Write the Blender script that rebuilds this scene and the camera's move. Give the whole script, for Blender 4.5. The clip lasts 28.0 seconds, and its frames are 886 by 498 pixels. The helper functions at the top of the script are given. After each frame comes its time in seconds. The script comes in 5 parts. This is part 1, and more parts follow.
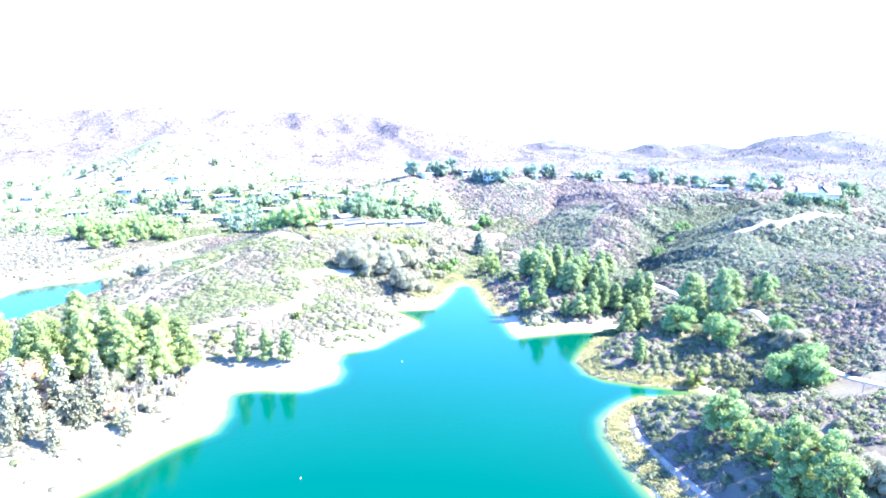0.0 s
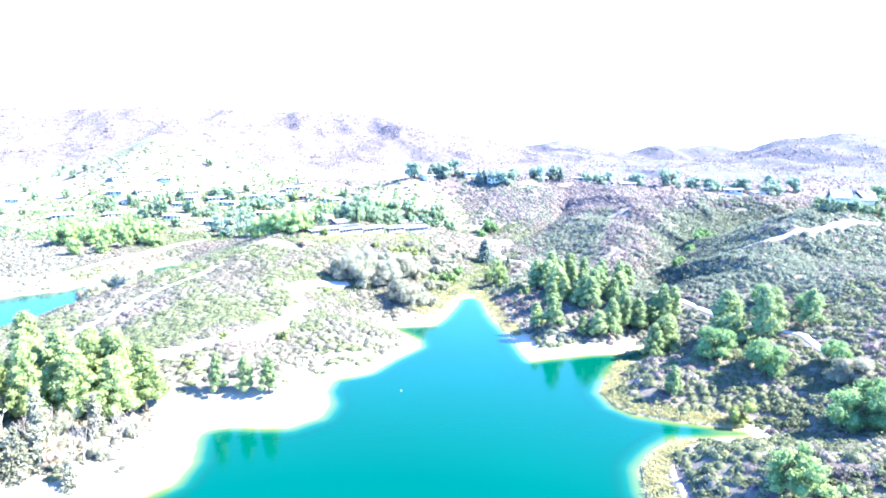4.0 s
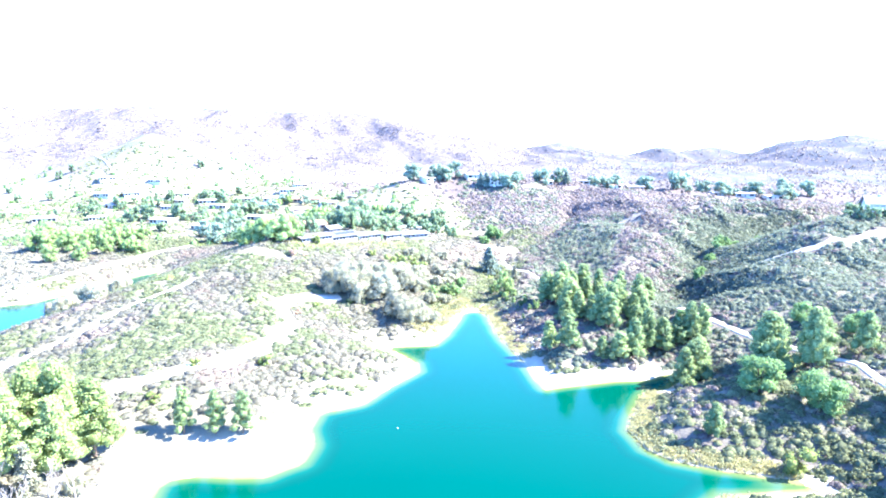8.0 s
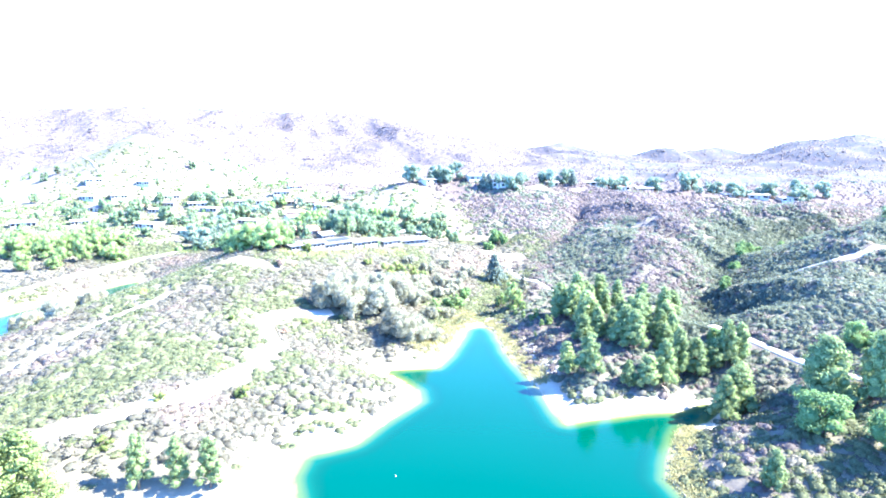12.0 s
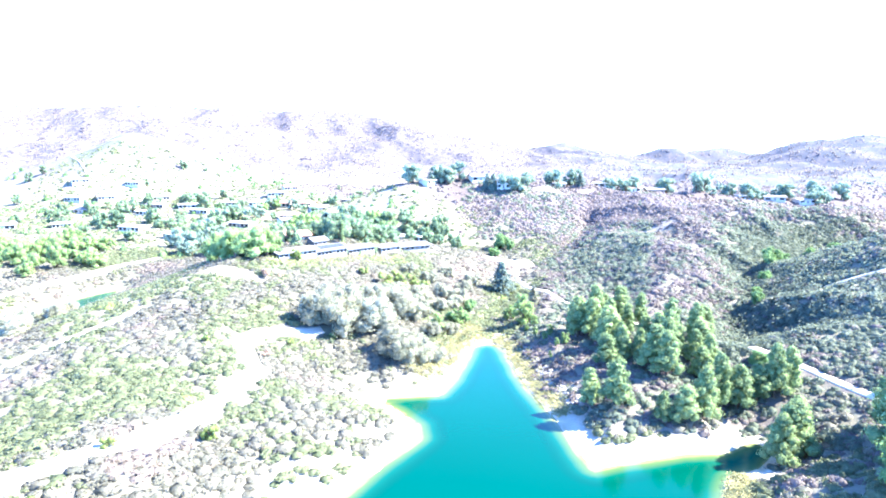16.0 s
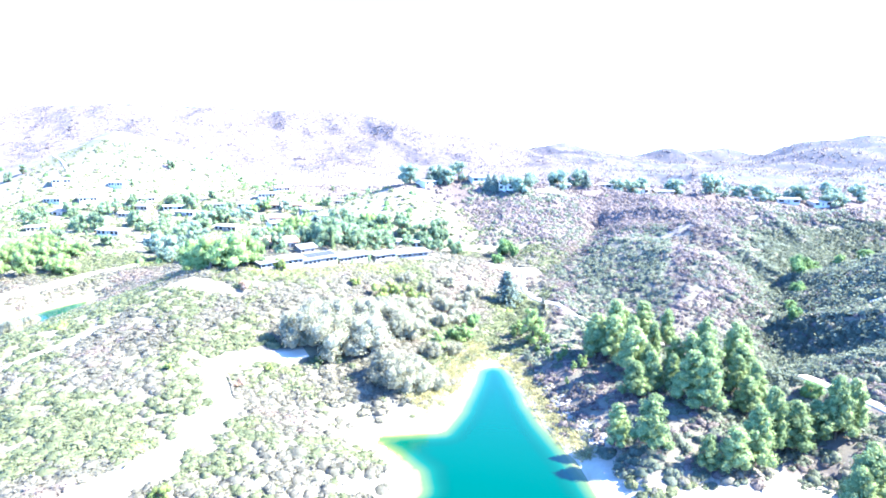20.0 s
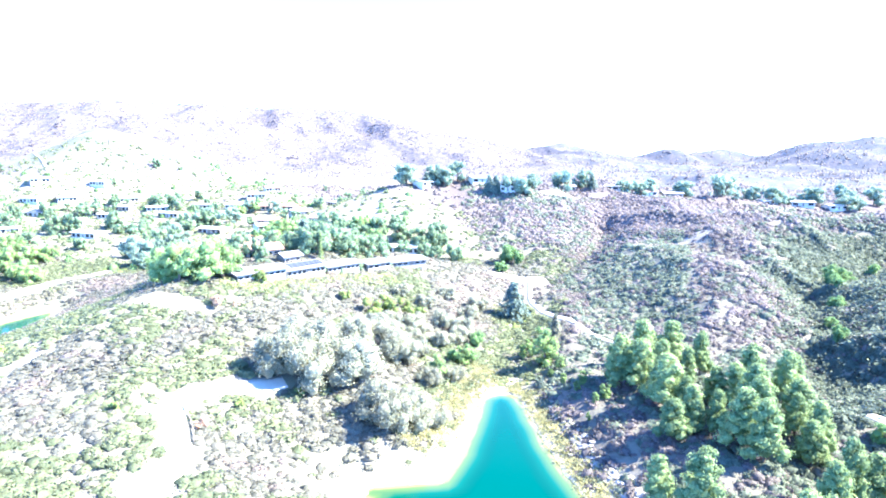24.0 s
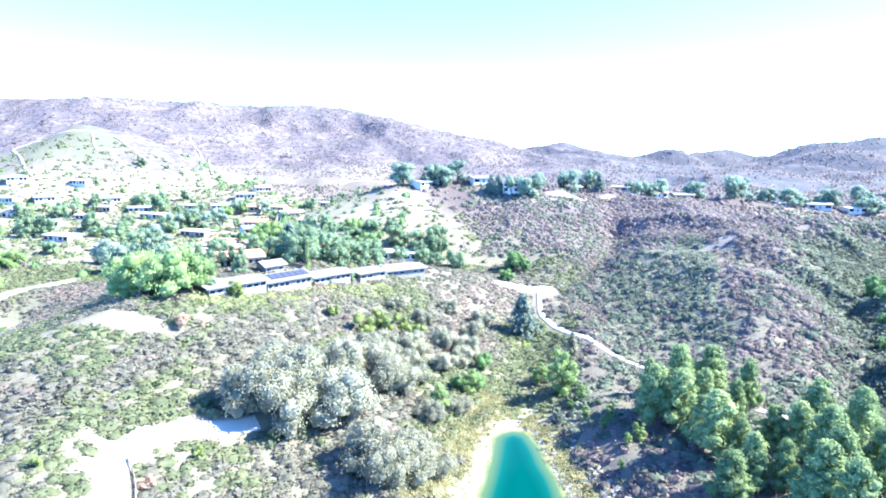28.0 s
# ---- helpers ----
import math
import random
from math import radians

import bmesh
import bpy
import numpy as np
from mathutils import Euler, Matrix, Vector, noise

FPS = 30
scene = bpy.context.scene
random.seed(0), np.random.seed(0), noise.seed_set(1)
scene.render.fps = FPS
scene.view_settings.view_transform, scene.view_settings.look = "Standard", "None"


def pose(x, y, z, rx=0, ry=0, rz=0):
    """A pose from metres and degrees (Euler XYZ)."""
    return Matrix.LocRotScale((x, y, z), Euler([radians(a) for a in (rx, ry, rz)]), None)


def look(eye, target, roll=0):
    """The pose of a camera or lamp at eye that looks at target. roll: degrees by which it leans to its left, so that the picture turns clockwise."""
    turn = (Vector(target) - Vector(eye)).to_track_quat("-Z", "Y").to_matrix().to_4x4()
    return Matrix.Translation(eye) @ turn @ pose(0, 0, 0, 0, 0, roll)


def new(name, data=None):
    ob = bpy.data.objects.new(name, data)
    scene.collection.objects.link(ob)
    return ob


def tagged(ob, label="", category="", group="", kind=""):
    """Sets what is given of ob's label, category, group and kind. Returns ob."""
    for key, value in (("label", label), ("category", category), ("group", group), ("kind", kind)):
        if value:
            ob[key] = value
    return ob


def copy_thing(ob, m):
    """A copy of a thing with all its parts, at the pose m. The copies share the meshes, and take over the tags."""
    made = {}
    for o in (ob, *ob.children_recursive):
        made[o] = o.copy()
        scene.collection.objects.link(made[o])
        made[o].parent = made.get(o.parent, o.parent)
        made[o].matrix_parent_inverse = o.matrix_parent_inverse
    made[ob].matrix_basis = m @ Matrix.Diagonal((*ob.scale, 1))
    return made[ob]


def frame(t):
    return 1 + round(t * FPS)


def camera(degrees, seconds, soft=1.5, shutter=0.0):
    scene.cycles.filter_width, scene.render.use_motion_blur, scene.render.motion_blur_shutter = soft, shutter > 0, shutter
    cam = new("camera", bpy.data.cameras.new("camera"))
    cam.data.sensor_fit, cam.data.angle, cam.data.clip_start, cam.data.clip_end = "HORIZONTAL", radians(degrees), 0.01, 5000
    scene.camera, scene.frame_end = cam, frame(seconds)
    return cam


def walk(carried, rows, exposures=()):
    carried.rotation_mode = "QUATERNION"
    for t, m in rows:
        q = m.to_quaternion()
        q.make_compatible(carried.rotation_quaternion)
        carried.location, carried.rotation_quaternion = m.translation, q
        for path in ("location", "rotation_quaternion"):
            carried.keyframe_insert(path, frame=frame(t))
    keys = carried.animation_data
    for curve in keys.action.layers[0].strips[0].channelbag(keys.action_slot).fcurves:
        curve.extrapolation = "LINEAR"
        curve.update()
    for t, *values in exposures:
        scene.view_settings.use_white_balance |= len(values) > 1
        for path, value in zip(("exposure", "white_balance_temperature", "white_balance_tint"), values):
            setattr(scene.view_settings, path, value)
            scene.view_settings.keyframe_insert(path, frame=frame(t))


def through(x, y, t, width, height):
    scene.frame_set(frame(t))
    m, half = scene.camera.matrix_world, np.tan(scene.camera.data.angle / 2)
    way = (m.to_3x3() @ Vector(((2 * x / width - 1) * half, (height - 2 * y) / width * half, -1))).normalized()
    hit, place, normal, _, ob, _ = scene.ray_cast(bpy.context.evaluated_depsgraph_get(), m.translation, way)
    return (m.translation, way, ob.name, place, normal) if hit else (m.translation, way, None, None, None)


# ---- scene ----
cam = camera(71.46, 28.0, soft=1.75)
# seconds, eye, tilt, heading and lean of the flight over the reservoir
FLIGHT = [
    (0, (0.00, 0.00, 66.00), -9.60, 0.00, -0.33),
    (1, (-0.27, 5.79, 65.88), -9.55, 0.02, -0.32),
    (2, (-0.55, 11.57, 65.77), -9.52, -0.03, -0.27),
    (3, (-0.83, 17.31, 65.67), -9.51, -0.02, -0.16),
    (6, (-1.70, 34.11, 65.42), -9.41, -0.16, -0.19),
    (7, (-1.96, 39.67, 65.34), -9.38, -0.08, -0.13),
    (8, (-2.24, 45.22, 65.25), -9.33, 0.04, 0.01),
    (9, (-2.56, 50.76, 65.14), -9.33, 0.10, -0.02),
    (10, (-2.90, 56.30, 65.01), -9.31, 0.11, -0.05),
    (11, (-3.26, 61.85, 64.87), -9.30, 0.12, -0.07),
    (12, (-3.60, 67.43, 64.71), -9.26, 0.15, -0.07),
    (15, (-4.40, 84.32, 64.08), -9.17, 0.19, -0.02),
    (16, (-4.66, 89.94, 63.85), -9.22, 0.16, -0.01),
    (17, (-4.93, 95.56, 63.64), -9.21, 0.13, -0.09),
    (18, (-5.20, 101.19, 63.44), -9.25, 0.21, -0.03),
    (19, (-5.49, 106.85, 63.26), -9.21, 0.32, -0.00),
    (20, (-5.79, 112.50, 63.10), -9.19, 0.46, 0.09),
    (21, (-6.07, 118.14, 62.94), -9.17, 0.57, 0.14),
    (24, (-6.92, 135.10, 62.40), -9.18, 0.84, 0.36),
    (25, (-7.19, 140.76, 62.18), -9.19, 0.93, 0.43),
    (26, (-7.48, 146.43, 61.92), -9.20, 0.95, 0.48),
    (27, (-7.77, 152.09, 61.62), -9.19, 1.06, 0.58),
    (28, (-8.07, 157.74, 61.31), -9.18, 1.18, 0.56),
]


def flight_pose(eye, tilt, heading, lean):
    a, b = radians(tilt), radians(heading)
    ahead = Vector((math.sin(b) * math.cos(a), math.cos(b) * math.cos(a), math.sin(a)))
    return look(eye, Vector(eye) + ahead * 10, lean)


walk(cam, [(t, flight_pose(eye, a, b, c)) for t, eye, a, b, c in FLIGHT], exposures=[(0, 4.04, 5750, 4), (23.8, 4.04, 5700, 3), (25, 3.77, 5600, 2), (26, 3.46, 5620, 1), (28, 3.46, 5600, 1)])

# ---- sky and sun ----
SUN_FROM = Vector((0.735, 0.0, 0.67)).normalized()
world = bpy.data.worlds.new("sky")
scene.world = world
world.use_nodes = True
wn = world.node_tree.nodes
wn.clear()
sky = wn.new("ShaderNodeTexSky")
sky.sky_type = "NISHITA"
sky.sun_disc = False
sky.sun_elevation = math.asin(SUN_FROM.z)
sky.sun_rotation = math.atan2(SUN_FROM.x, SUN_FROM.y)
sky.altitude, sky.air_density, sky.dust_density, sky.ozone_density = 300, 0.40, 0.0, 9.0
back = wn.new("ShaderNodeBackground")
back.inputs["Strength"].default_value = 0.15
out = wn.new("ShaderNodeOutputWorld")
world.node_tree.links.new(sky.outputs[0], back.inputs[0])
world.node_tree.links.new(back.outputs[0], out.inputs[0])
sun_data = bpy.data.lights.new("sun", "SUN")
sun_data.energy, sun_data.angle, sun_data.color = 2.8, radians(0.5), (1.0, 0.87, 0.69)
sun = new("sun", sun_data)
sun.matrix_world = look(SUN_FROM * 400, (0, 0, 0))

# ---- materials ----


def material(name):
    m = bpy.data.materials.new(name)
    m.use_nodes = True
    return m, m.node_tree.nodes, m.node_tree.links, m.node_tree.nodes["Principled BSDF"]


def ramp(nodes, links, source, stops):
    r = nodes.new("ShaderNodeValToRGB")
    e = r.color_ramp.elements
    while len(e) < len(stops):
        e.new(0.5)
    for k, (p, c) in enumerate(stops):
        e[k].position, e[k].color = p, (*c, 1)
    links.new(source, r.inputs[0])
    return r.outputs[0]


def noise_node(nodes, links, coord, scale, detail=4.0, rough=0.6):
    n = nodes.new("ShaderNodeTexNoise")
    n.inputs["Scale"].default_value, n.inputs["Detail"].default_value, n.inputs["Roughness"].default_value = scale, detail, rough
    links.new(coord, n.inputs["Vector"])
    return n.outputs["Fac"]


def mix(nodes, links, fac, a, b, mode="MIX"):
    m = nodes.new("ShaderNodeMix")
    m.data_type, m.blend_type = "RGBA", mode
    for sock, v in ((m.inputs[0], fac), (m.inputs[6], a), (m.inputs[7], b)):
        if isinstance(v, (int, float)):
            sock.default_value = v
        elif isinstance(v, tuple):
            sock.default_value = (*v, 1)
        else:
            links.new(v, sock)
    return m.outputs[2]


def attribute(nodes, name):
    a = nodes.new("ShaderNodeAttribute")
    a.attribute_name = name
    return a.outputs["Fac"]


def bumped(nodes, links, bsdf, height, strength, distance):
    b = nodes.new("ShaderNodeBump")
    b.inputs["Strength"].default_value, b.inputs["Distance"].default_value = strength, distance
    links.new(height, b.inputs["Height"])
    links.new(b.outputs[0], bsdf.inputs["Normal"])


def plain(name, color, rough=0.7, metal=0.0, scale=2.0, vary=0.25, bump=0.0):
    """Colour with grain and blotches at two scales."""
    m, n, l, p = material(name)
    at = n.new("ShaderNodeTexCoord").outputs["Object"]
    a, b = noise_node(n, l, at, scale), noise_node(n, l, at, scale * 9, 2.0)
    dark = tuple(c * (1 - vary) for c in color)
    light = tuple(min(1, c * (1 + vary * 0.7)) for c in color)
    c = mix(n, l, a, dark, light)
    c = mix(n, l, 0.35, c, mix(n, l, b, dark, light))
    l.new(c, p.inputs["Base Color"])
    p.inputs["Roughness"].default_value, p.inputs["Metallic"].default_value = rough, metal
    if bump:
        bumped(n, l, p, b, 0.6, bump)
    return m


def foliage(name, dark, light, scale=0.35, through=0.5):
    """Leaves: colour by tint and by patches; some light passes through. The tint holds painted shade low in each mass.
    """
    m, n, l, p = material(name)
    at = n.new("ShaderNodeNewGeometry").outputs["Position"]
    tint = attribute(n, "tint")
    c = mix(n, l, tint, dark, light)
    info = n.new("ShaderNodeObjectInfo").outputs["Random"]
    c = mix(n, l, 0.35, c, mix(n, l, info, tuple(v * 0.7 for v in dark), tuple(min(1, v * 1.25) for v in light)))
    patch = ramp(n, l, noise_node(n, l, at, scale, 3.0), [(0.35, (0.72, 0.74, 0.7)), (0.65, (1.15, 1.1, 1.05))])
    c = mix(n, l, 1.0, c, patch, "MULTIPLY")
    grain = noise_node(n, l, at, 3.2, 4.0, 0.75)
    c = mix(n, l, 1.0, c, ramp(n, l, grain, [(0.32, (0.74, 0.745, 0.75)), (0.68, (1.24, 1.23, 1.22))]), "MULTIPLY")
    bumped(n, l, p, grain, 0.45, 0.4)
    l.new(c, p.inputs["Base Color"])
    p.inputs["Roughness"].default_value = 0.65
    p.inputs["Specular IOR Level"].default_value = 0.25
    t = n.new("ShaderNodeBsdfTranslucent")
    l.new(c, t.inputs["Color"])
    s = n.new("ShaderNodeMixShader")
    s.inputs[0].default_value = through
    l.new(p.outputs[0], s.inputs[1])
    l.new(t.outputs[0], s.inputs[2])
    l.new(s.outputs[0], n["Material Output"].inputs["Surface"])
    return m


def ground_material():
    m, n, l, p = material("dry_soil")
    at = n.new("ShaderNodeNewGeometry").outputs["Position"]
    fine, mid, wide = noise_node(n, l, at, 0.9, 5.0, 0.7), noise_node(n, l, at, 0.12, 4.0), noise_node(n, l, at, 0.012, 3.0)
    sand = mix(n, l, fine, (0.142, 0.126, 0.105), (0.252, 0.229, 0.195))
    straw = mix(n, l, fine, (0.14, 0.135, 0.09), (0.25, 0.24, 0.165))
    west = mix(n, l, ramp(n, l, mid, [(0.42, (0, 0, 0)), (0.6, (1, 1, 1))]), sand, straw)
    brown = mix(n, l, fine, (0.07, 0.058, 0.06), (0.135, 0.113, 0.115))
    east = mix(n, l, ramp(n, l, mid, [(0.6, (0, 0, 0)), (0.74, (0.5, 0.5, 0.5))]), brown, sand)
    c = mix(n, l, attribute(n, "east"), west, east)
    # hill scrub of the mountains: dots of dark brush on pale soil, distance haze painted mauve into both
    v = n.new("ShaderNodeTexVoronoi")
    v.inputs["Scale"].default_value = 0.15
    l.new(at, v.inputs["Vector"])
    hazy_soil = mix(n, l, mid, (0.105, 0.089, 0.098), (0.175, 0.15, 0.16))
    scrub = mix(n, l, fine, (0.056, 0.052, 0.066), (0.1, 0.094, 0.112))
    cover = mix(n, l, 0.45, v.outputs["Distance"], noise_node(n, l, at, 0.11, 6.0, 0.8))
    dots = ramp(n, l, cover, [(0.40, (0, 0, 0)), (0.54, (1, 1, 1))])
    far = mix(n, l, dots, scrub, hazy_soil)
    crag = ramp(n, l, noise_node(n, l, at, 0.06, 7.0, 0.8), [(0.55, (0, 0, 0)), (0.61, (1, 1, 1))])
    far = mix(n, l, crag, far, mix(n, l, fine, (0.15, 0.13, 0.135), (0.26, 0.228, 0.23)))
    # range on the right: distance haze painted in as bluer scrub
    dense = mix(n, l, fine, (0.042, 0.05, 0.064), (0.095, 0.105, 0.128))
    dense = mix(n, l, ramp(n, l, noise_node(n, l, at, 0.05, 7.0, 0.8), [(0.50, (0, 0, 0)), (0.58, (0.85, 0.85, 0.85))]), dense, hazy_soil)
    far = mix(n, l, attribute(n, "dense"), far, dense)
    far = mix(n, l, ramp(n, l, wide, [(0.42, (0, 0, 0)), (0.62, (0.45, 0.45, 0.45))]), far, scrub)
    litter = mix(n, l, fine, (0.105, 0.099, 0.078), (0.175, 0.166, 0.135))
    c = mix(n, l, attribute(n, "litter"), c, litter)
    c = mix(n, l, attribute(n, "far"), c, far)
    grass = mix(n, l, fine, (0.095, 0.1, 0.074), (0.15, 0.156, 0.118))
    c = mix(n, l, attribute(n, "meadow"), c, grass)
    beach = mix(n, l, fine, (0.38, 0.345, 0.285), (0.54, 0.50, 0.43))
    c = mix(n, l, attribute(n, "beach"), c, beach)
    c = mix(n, l, attribute(n, "scar"), c, mix(n, l, fine, (0.20, 0.165, 0.15), (0.36, 0.315, 0.29)))
    wet = mix(n, l, mid, (0.20, 0.185, 0.10), (0.31, 0.285, 0.165))
    c = mix(n, l, attribute(n, "wet"), c, wet)
    l.new(c, p.inputs["Base Color"])
    p.inputs["Roughness"].default_value = 0.95
    p.inputs["Specular IOR Level"].default_value = 0.1
    bumped(n, l, p, fine, 0.7, 0.35)
    return m


def water_material():
    m, n, l, p = material("lake_water")
    at = n.new("ShaderNodeNewGeometry").outputs["Position"]
    deep = mix(n, l, noise_node(n, l, at, 0.02, 2.0), (0.0, 0.042, 0.0285), (0.0, 0.052, 0.0355))
    c = ramp(n, l, attribute(n, "depth"), [(0.0, (0.22, 0.205, 0.095)), (0.13, (0.06, 0.10, 0.04)), (0.36, (0.004, 0.064, 0.044)), (1.0, (0, 0, 0))])
    c = mix(n, l, ramp(n, l, attribute(n, "depth"), [(0.3, (0, 0, 0)), (0.75, (1, 1, 1))]), c, deep)
    l.new(c, p.inputs["Base Color"])
    p.inputs["Roughness"].default_value = 0.12
    p.inputs["IOR"].default_value = 1.33
    p.inputs["Specular IOR Level"].default_value = 0.38
    bumped(n, l, p, noise_node(n, l, at, 0.8, 3.0), 0.12, 0.1)
    return m


GROUND, WATER = ground_material(), water_material()
ROAD = plain("dirt_road", (0.42, 0.385, 0.335), 0.95, 0, 0.25, 0.2, 0.05)
FOOTPATH = plain("trodden_earth", (0.31, 0.25, 0.215), 0.95, 0, 0.4, 0.2, 0.04)
BARK = plain("bark", (0.15, 0.11, 0.08), 0.9, 0, 1.5, 0.4, 0.05)
PALE_BARK = plain("bleached_bark", (0.26, 0.235, 0.22), 0.85, 0, 1.5, 0.3)
PINE = foliage("pine_needles", (0.15, 0.242, 0.12), (0.35, 0.445, 0.214), 0.35, 0.4)
# brighter copy of the pine needles, with sunlight painted into the colour
SUNLIT_PINE = foliage("sunlit_pine_needles", (0.23, 0.315, 0.13), (0.365, 0.45, 0.21))
BLUE_PINE = foliage("blue_needles", (0.132, 0.198, 0.186), (0.288, 0.372, 0.342))
OAK = foliage("oak_leaves", (0.125, 0.237, 0.106), (0.275, 0.419, 0.188))
GARDEN = foliage("garden_leaves", (0.151, 0.235, 0.151), (0.297, 0.403, 0.258))
ELM = foliage("bright_green_leaves", (0.19, 0.30, 0.13), (0.36, 0.49, 0.22))
# distance haze is painted into these leaves as a pale blue-green
HAZE_LEAVES = foliage("haze_tinted_leaves", (0.19, 0.28, 0.225), (0.36, 0.465, 0.385))
ALDER = foliage("alder_leaves", (0.180, 0.288, 0.120), (0.360, 0.480, 0.216))
LIME = foliage("yellow_green_leaves", (0.17, 0.24, 0.075), (0.36, 0.43, 0.17))
PALE_GREEN = foliage("pale_gully_leaves", (0.230, 0.270, 0.132), (0.414, 0.448, 0.247))
OLIVE = foliage("silver_grey_leaves", (0.268, 0.281, 0.220), (0.427, 0.439, 0.348))
RUST = foliage("rusty_leaves", (0.36, 0.25, 0.19), (0.52, 0.40, 0.32))
DARK_CHAPARRAL = foliage("dense_chaparral_leaves", (0.102, 0.132, 0.108), (0.204, 0.246, 0.198))
SAGE = foliage("sage_leaves", (0.2, 0.2, 0.172), (0.3, 0.296, 0.258))
CHAPARRAL = foliage("chaparral_leaves", (0.149, 0.185, 0.110), (0.253, 0.284, 0.176))
BRUSH = foliage("dry_brush", (0.215, 0.185, 0.172), (0.30, 0.258, 0.24), 0.35, 0.4)
HILL_BRUSH = foliage("hill_brush_leaves", (0.135, 0.117, 0.125), (0.238, 0.205, 0.216), 0.1, 0.4)
# mauve haze of the distance is put into the mountain scrub's colour
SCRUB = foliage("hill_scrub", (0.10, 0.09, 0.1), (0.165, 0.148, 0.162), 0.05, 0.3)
REED = foliage("reed_blades", (0.36, 0.355, 0.19), (0.6, 0.575, 0.36))
ROCK = plain("grey_rock", (0.30, 0.27, 0.25), 0.9, 0, 0.8, 0.35, 0.08)
STUCCO = plain("white_stucco", (0.52, 0.50, 0.46), 0.85, 0, 0.6, 0.12)
VILLA_WALL = plain("pale_villa_stucco", (0.21, 0.20, 0.19), 0.85, 0, 0.6, 0.15)
TAN_STUCCO = plain("tan_stucco", (0.36, 0.30, 0.24), 0.85, 0, 0.6, 0.15)
PALE_ROOF = plain("pale_gravel_roof", (0.42, 0.40, 0.385), 0.9, 0, 0.8, 0.15)
VILLA_ROOF = plain("pale_slate_roof", (0.17, 0.168, 0.18), 0.85, 0, 1.2, 0.25)
GREY_ROOF = plain("grey_shingle_roof", (0.21, 0.205, 0.22), 0.85, 0, 1.2, 0.25)
RED_ROOF = plain("clay_tile_roof", (0.36, 0.21, 0.15), 0.85, 0, 1.2, 0.25)
SOLAR = plain("solar_panel_glass", (0.06, 0.058, 0.072), 0.2, 0, 1.0, 0.2)
GLASS = plain("window_glass", (0.03, 0.035, 0.045), 0.08, 0, 0.5, 0.2)
TRIM_WOOD = plain("white_trim_paint", (0.70, 0.68, 0.64), 0.6, 0, 1.0, 0.1)
DARK_TIMBER = plain("weathered_timber", (0.20, 0.17, 0.14), 0.85, 0, 1.0, 0.3)
WHITE_PLASTIC = plain("white_plastic", (0.80, 0.80, 0.78), 0.4, 0, 1.0, 0.08)


# ---- terrain: shores, crests and the height of the ground ----
WEST_SHORE = [(-150, -60), (-92, 70), (-71, 108), (-67, 114), (-61, 127), (-55, 135), (-54, 143), (-57, 152), (-58, 158),
              (-52, 160), (-38, 160), (-32, 165), (-31, 173), (-33, 181), (-33, 190), (-23, 195), (-19, 202), (-15, 209),
              (-9, 219), (-10, 226), (-15, 234), (-21, 241), (-13, 242), (-5, 243), (-0.6, 254), (2.0, 264), (4.3, 273.6), (5.8, 282.5)]
EAST_SHORE = [(9, 286), (14, 285), (15, 278), (16, 268), (17, 256), (19, 244), (22, 229), (24, 212), (26, 205), (36, 208),
              (46, 211), (55, 211), (64, 217), (66, 212), (60, 206), (52, 203), (45, 190), (41, 180), (42, 171), (46, 166),
              (55, 162), (68, 158), (72, 155), (62, 154), (51, 153), (45, 148), (39, 140), (37, 131), (38, 121), (40, 108),
              (44, 90), (60, 40), (90, -60)]
LAKE = WEST_SHORE + EAST_SHORE
POND = [(-235, 180), (-197, 262), (-199, 282), (-190, 293), (-177, 300), (-166, 330), (-161, 350), (-157, 360), (-153, 366),
        (-150, 358), (-149, 345), (-151, 325), (-154, 290), (-158, 250), (-163, 222), (-205, 160)]
